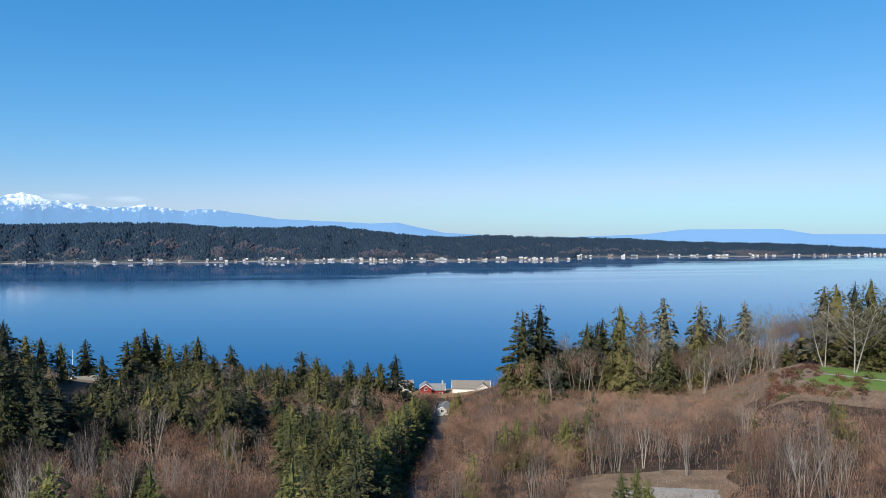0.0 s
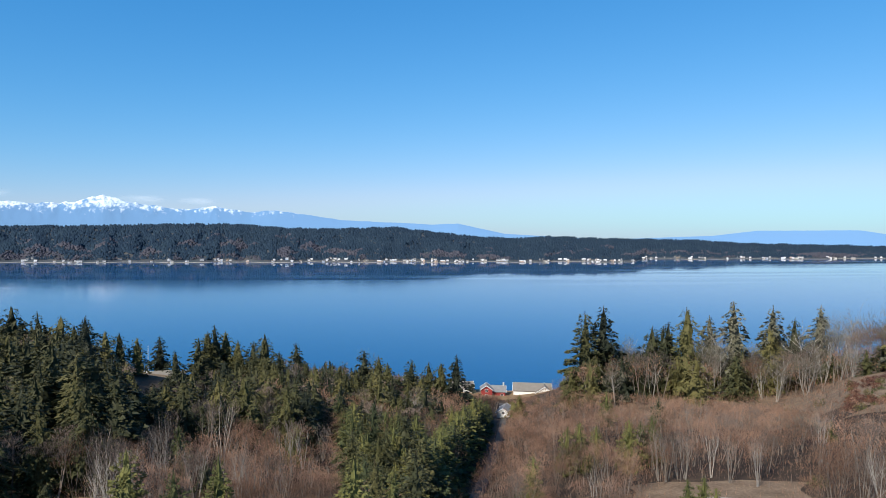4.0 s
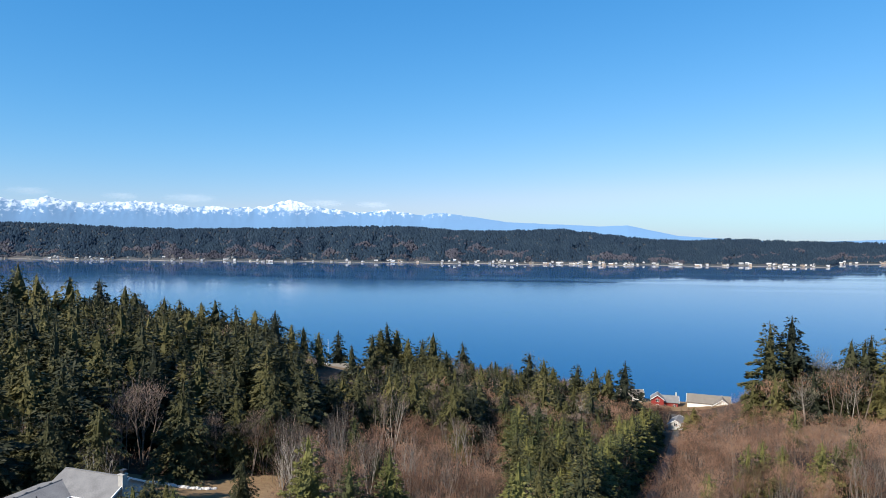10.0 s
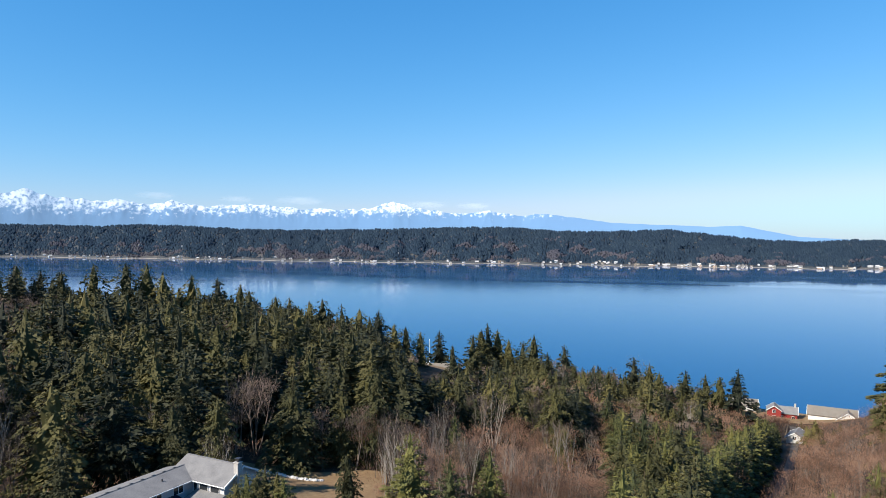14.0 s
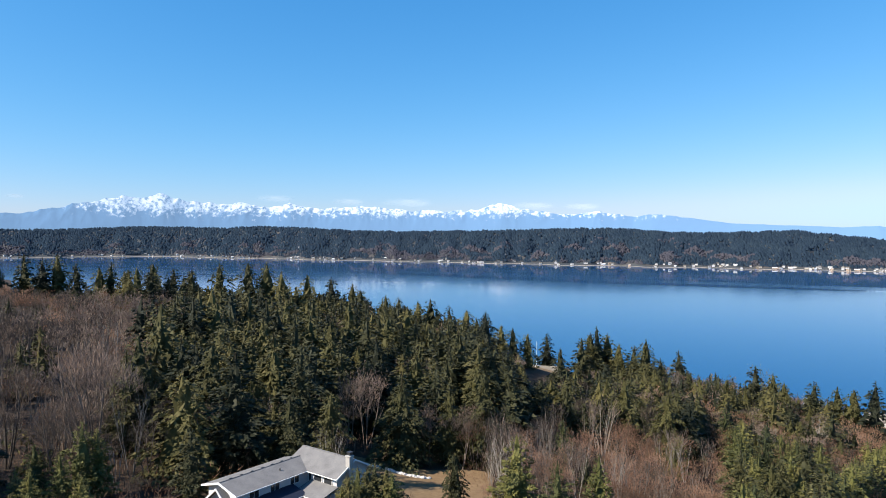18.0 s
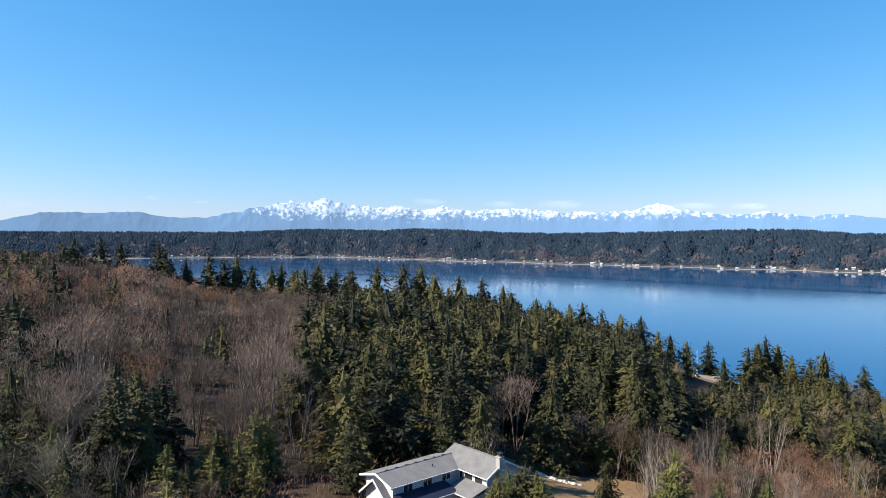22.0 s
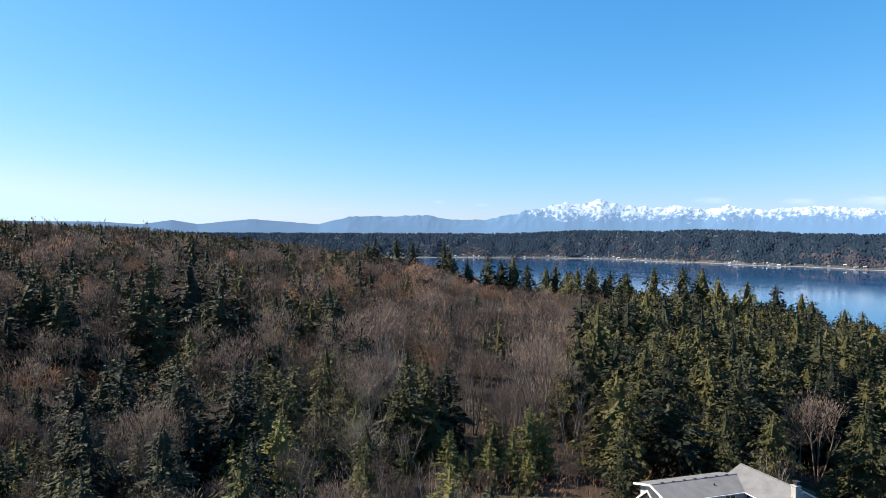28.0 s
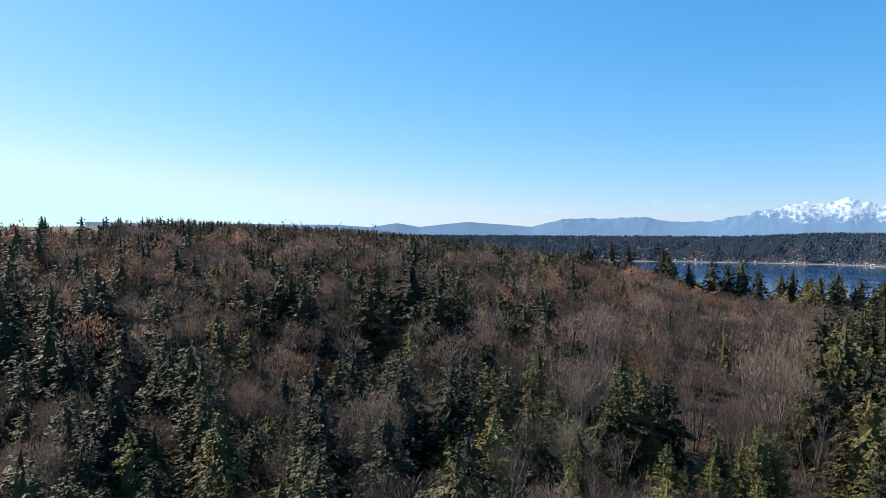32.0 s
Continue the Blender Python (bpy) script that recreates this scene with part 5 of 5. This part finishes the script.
    if r < 240 and c1 < 0.0:
        return pick(q, (0.36, "fir", 15 + 8 * q2), (0.12, "cedar", 13 + 6 * q2), (0.38, "maple", 12), (0.14, "moss", 12))
    return pick(q, (0.60, "maple", 12 + 4 * q2), (0.14, "alder", 13), (0.16, "fir", 14 + 6 * q2), (0.10, "cedar", 12 + 5 * q2))


KEEP = {"fir": 0.38, "cedar": 0.38, "spruce": 0.46, "alder": 0.62, "maple": 0.55, "moss": 0.5, "white": 0.5, "bush": 0.7}
wood = {}
cell = 4.4
for ix in range(-215, 60):
    for iy in range(-60, 100):
        x, y = (ix + 0.5 + 0.8 * (rg.rand() - 0.5)) * cell, (iy + 0.5 + 0.8 * (rg.rand() - 0.5)) * cell
        r = math.hypot(x, y)
        left = math.degrees(math.atan2(-x, y))
        if r < 46 or r > 900 or left < -44 or left > 132:
            continue
        if r > 330 and rg.rand() > (0.62 if r < 450 else 0.34 if r < 620 else 0.5):
            continue
        if clearing(x, y, left, r):
            continue
        if ground1(x, y) < 2.0:
            continue
        kind, h = kind_at(x, y, left, r)
        if rg.rand() > KEEP[kind] * (1.2 if x > float(road_x(y)) and kind == "alder" else 0.78 if left > 58 and r > 135 and kind in ("alder", "maple") else 1.3 if r < 150 and left > 60 or r > 235 and left < 5.5 or 30 < left < 58 and 122 < r < 150 else 1.62 if 14 < left < 37 and r < 165 and kind in ("alder", "white") else 1):
            continue
        h *= 0.80 + 0.40 * rg.rand()
        if kind in ("alder", "maple", "white"):               # the thicket swells in mounds
            h *= 1 + 0.45 * clump(x, y, 9, 2.5) + 0.25 * clump(x, y, 19, 6.5)
        gz = ground1(x, y)
        room = EYE + r * math.tan(radians(float(np.interp(left, TOP_LEFT, TOP_UP)) - 0.9 * rg.rand() ** 2)) - gz
        if 41.5 < left < 60 and r < 95:                       # low growth before the house
            room = min(room, 6.0, EYE - r * math.tan(radians(22.5)) - gz)
        elif -98 < x < -62 and 26 < y < 53:
            room = min(room, 6.0)
        elif 34 < left <= 41.5 and r < 108:
            room = min(room, EYE - r * math.tan(radians(21.8)) - gz)
        elif 23 < left <= 34 and r < 101:
            room = min(room, EYE - r * math.tan(radians(21.6)) - gz)
        elif x > float(road_x(y)) and 108 <= r < 226:
            room = min(room, EYE - r * math.tan(radians(12.9)) - gz)
        elif -23 < left < -11 and r < 108:
            room = min(room, EYE - r * math.tan(radians(21.0)) - gz)
        if room < 2.5:
            if not (x > float(road_x(y)) and 150 < r < 236):
                continue
            room = 2.6
        h = min(h, room)
        if 3.5 < r - 308 < 30 and -6 < left < 6:
            h = max(h, min(room, 6.0))
        if r > 200 and np.min(np.hypot(taken[:, 0] - x, taken[:, 1] - y)) < 3.5:
            continue
        wood.setdefault(kind, []).append((r, x, y, h, rg.rand() * 6.28))
sel = []
for ix in range(-50, 50):                                     # undergrowth of the thickets and the near slope
    for iy in range(-16, 92):
        x, y = (ix + rg.rand()) * 3.7, (iy + rg.rand()) * 3.7
        r, left = math.hypot(x, y), math.degrees(math.atan2(-x, y))
        if 70 < r < (320 if left < 34 else 135 if left < 75 else 98) and -40 < left < 118 and not clearing(x, y, left, r) and (x > float(road_x(y)) or (left > 13 and r < 165)) and ground1(x, y) > 3:
            sel.append((x, y, 2.2 + 2.0 * rg.rand(), rg.rand() * 6.28))
stand("underbrush", "brush", 0, sel, "low leafless reddish undergrowth between the alders")
for i in range(84):                                           # shrubs on the bank below the lawn
    left, r = -25.8 - 6.5 * rg.rand() ** 1.5, 172 + 40 * rg.rand()
    if left < -29.0 and r > 184:
        r -= 14
    x, y = polar(left, r)
    t = single_tree("russet" if i % 3 else "bush", i, float(x), float(y), 0.9 + 1.1 * rg.rand(), i * 50, 0, 1.3)
for kind, trees in wood.items():
    trees.sort()
    near = [t for t in trees if t[0] > 62][:190 if kind in ("alder", "maple") else 150]
    chosen = set(near)
    rest = [t for t in trees if t not in chosen]
    for i, (r, x, y, h, a) in enumerate(near):
        single_tree(kind, i, x, y, h, math.degrees(a), 0 if r < 135 else 1, (1.1 if kind in ("fir", "cedar") else 0.95) + 0.35 * ((i * 0.618) % 1))
    for level, lo, hi in ((1, 0, 190), (2, 190, 330), (3, 330, 1e9)):
        sel = [t[1:] for t in rest if lo <= t[0] < hi]
        if sel:
            stand(NAME[kind].split("_")[0] + "_wood", kind, level, sel, "dense stand of " + {"fir": "dark green fir trees", "cedar": "olive green cedar trees", "spruce": "young bluish spruce trees", "alder": "leafless reddish alder trees", "maple": "leafless grey-brown trees", "moss": "leafless mossy maples", "white": "white-stemmed leafless alders", "bush": "low olive shrubs"}[kind] + " on the slope")

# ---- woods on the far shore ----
# green needles shifted to blue, painting in the haze over the channel
FAR_FIR = material("hazed_fir_needles", [(0.014, 0.025, 0.043), (0.019, 0.033, 0.051), (0.027, 0.043, 0.059)], 0.01, rough=0.95, random_tone=0.3, spread=(0.25, 0.8), spec=0.0)
# brown twigs cooled to blue-grey so the colour carries the haze
FAR_BARE = material("hazed_bare_twigs", [(0.038, 0.041, 0.055), (0.051, 0.052, 0.066), (0.071, 0.067, 0.077)], 0.01, rough=0.95, random_tone=0.3, spread=(0.25, 0.8), spec=0.0)
# bare hardwood patches and cut slopes: bearing, half width in degrees, metres behind the beach, half depth
FAR_PATCHES = ((69.5, 1.0, 110, 50), (62.5, 0.5, 130, 40), (57, 0.8, 150, 40), (52, 0.9, 120, 40), (44, 1.1, 130, 50), (40, 1.5, 110, 50), (33.5, 1.0, 150, 40), (28.5, 1.3, 130, 60), (25.4, 0.9, 200, 50),
               (22.3, 1.2, 190, 70), (18.5, 0.6, 120, 40), (16.1, 1.4, 200, 60), (12, 0.8, 110, 40), (5, 1.5, 100, 40), (-1, 1.2, 140, 40), (-5, 1.6, 130, 40), (-14, 1.4, 120, 50), (-23, 2.0, 140, 60))


def far_wood(name, label, mat, brown, n):
    """Small trees of the far hills: cones for the conifers, rounded crowns for the bare hardwoods."""
    rf = np.random.RandomState(9)
    left = rf.uniform(-50, 110, n)
    s = 24 + 560 * rf.rand(n) ** 1.2
    x, y = polar(left, shore_range(left) + s)
    patch = np.array([noise.noise((a * 0.32, b / 110, 3.3)) + 0.7 * noise.noise((a * 1.3, b / 40, 8.1)) for a, b in zip(left, s)])
    level = patch + 0.36 * (1 - s / 210)
    for at, half, deep, reach in FAR_PATCHES:
        level = level + 0.75 * np.exp(-((left - at) / half) ** 2 - ((s - deep) / reach) ** 2)
    use = (level > 0.50) == brown
    left, s, x, y = left[use], s[use], x[use], y[use]
    z = far_height(left, s)
    m = len(x)
    h = (rf.uniform(6, 14, m) if not brown else rf.uniform(5, 9, m)) * np.clip(0.55 + s / 260, 0.55, 1)
    sides = 4
    wid = h * (rf.uniform(0.42, 0.62, m) if not brown else rf.uniform(0.6, 0.85, m))
    turn = rf.rand(m) * 6.28
    rows = ((0.05, 1.0),) if not brown else ((0.1, 0.8), (0.6, 0.9))
    V = np.zeros((m, sides * len(rows) + 1, 3))
    for e, (up, out) in enumerate(rows):
        for j in range(sides):
            g = wid * out * rf.uniform(0.75, 1.2, m)
            w = turn + j * 2 * math.pi / sides
            V[:, e * sides + j] = np.stack([x + g * np.cos(w), y + g * np.sin(w), z + h * (up + rf.uniform(-0.06, 0.06, m))], 1)
    V[:, -1] = np.stack([x, y, z + h], 1)
    f = []
    for e in range(len(rows)):
        for j in range(sides):
            p, q = e * sides + j, e * sides + (j + 1) % sides
            f += [(p, q, len(rows) * sides)] if e == len(rows) - 1 else [(p, q, q + sides), (p, q + sides, p + sides)]
    f = np.array(f)[None] + (np.arange(m) * V.shape[1])[:, None, None]
    tone = np.repeat(rf.rand(m), V.shape[1])
    ob = part(name, mesh_of(name, V.reshape(-1, 3), f.reshape(-1, 3), [mat], None, tone, smooth=True))
    tagged(ob, label, "woods", kind="stuff")


far_wood("conifer_wood", "dark conifer forest on the hills across the water, tinted with blue haze", FAR_FIR, False, 60000)
far_wood("broadleaf_wood", "leafless patches in the forest across the water, greyed with painted haze", FAR_BARE, True, 60000)

# ---- small far clouds over the mountains ----


def cloud_material():
    m = bpy.data.materials.new("thin_cloud")
    m.use_nodes = True
    n, l = m.node_tree.nodes, m.node_tree.links
    b = n["Principled BSDF"]
    b.inputs["Base Color"].default_value = (0.25, 0.27, 0.3, 1)
    b.inputs["Roughness"].default_value = 1.0
    # pale glow stands in for sunlight scattered in the cloud
    b.inputs["Emission Color"].default_value = (0.72, 0.84, 0.95, 1)
    b.inputs["Emission Strength"].default_value = 0.45
    tc = n.new("ShaderNodeTexCoord")
    ln = n.new("ShaderNodeVectorMath")
    ln.operation = "LENGTH"
    l.new(tc.outputs["Object"], ln.inputs[0])
    ns = n.new("ShaderNodeTexNoise")
    ns.inputs["Scale"].default_value, ns.inputs["Detail"].default_value = 3.2, 8
    l.new(tc.outputs["Object"], ns.inputs["Vector"])
    sm = n.new("ShaderNodeMath")
    sm.operation = "SUBTRACT"
    l.new(ns.outputs["Fac"], sm.inputs[0])
    l.new(ln.outputs["Value"], sm.inputs[1])
    rg2 = n.new("ShaderNodeMapRange")
    rg2.inputs[1].default_value, rg2.inputs[2].default_value = -0.30, 0.55
    rg2.inputs[3].default_value, rg2.inputs[4].default_value = 0.0, 0.42
    l.new(sm.outputs[0], rg2.inputs[0])
    l.new(rg2.outputs[0], b.inputs["Alpha"])
    return m


CLOUD = cloud_material()
for left, up, w, h in ((72.6, 3.05, 62, 22), (68.9, 2.8, 70, 20), (50.5, 3.0, 170, 36), (39.5, 2.75, 230, 44), (29.0, 2.5, 200, 36), (25.0, 2.4, 160, 34), (81.5, 2.4, 100, 20), (44.5, 2.8, 150, 34)):
    x, y = polar(left, 4965)
    bm = bmesh.new()
    bmesh.ops.create_grid(bm, x_segments=14, y_segments=6, size=1.0)
    for q in bm.verts:
        q.co.z = 0.25 * (1 - q.co.length) + 0.08 * noise.noise(q.co * 2.1)
    me = bpy.data.meshes.new("cloud")
    bm.to_mesh(me)
    bm.free()
    me.materials.append(CLOUD)
    cl = new("cloud", me)
    cl.matrix_basis = pose(float(x), float(y), EYE + 4965 * math.tan(radians(up)), 90, 0, left) @ Matrix.Diagonal((w, h, 6, 1))
    tagged(cl, "small thin white cloud above the mountain range", "cloud", "clouds over the mountains", "structure")
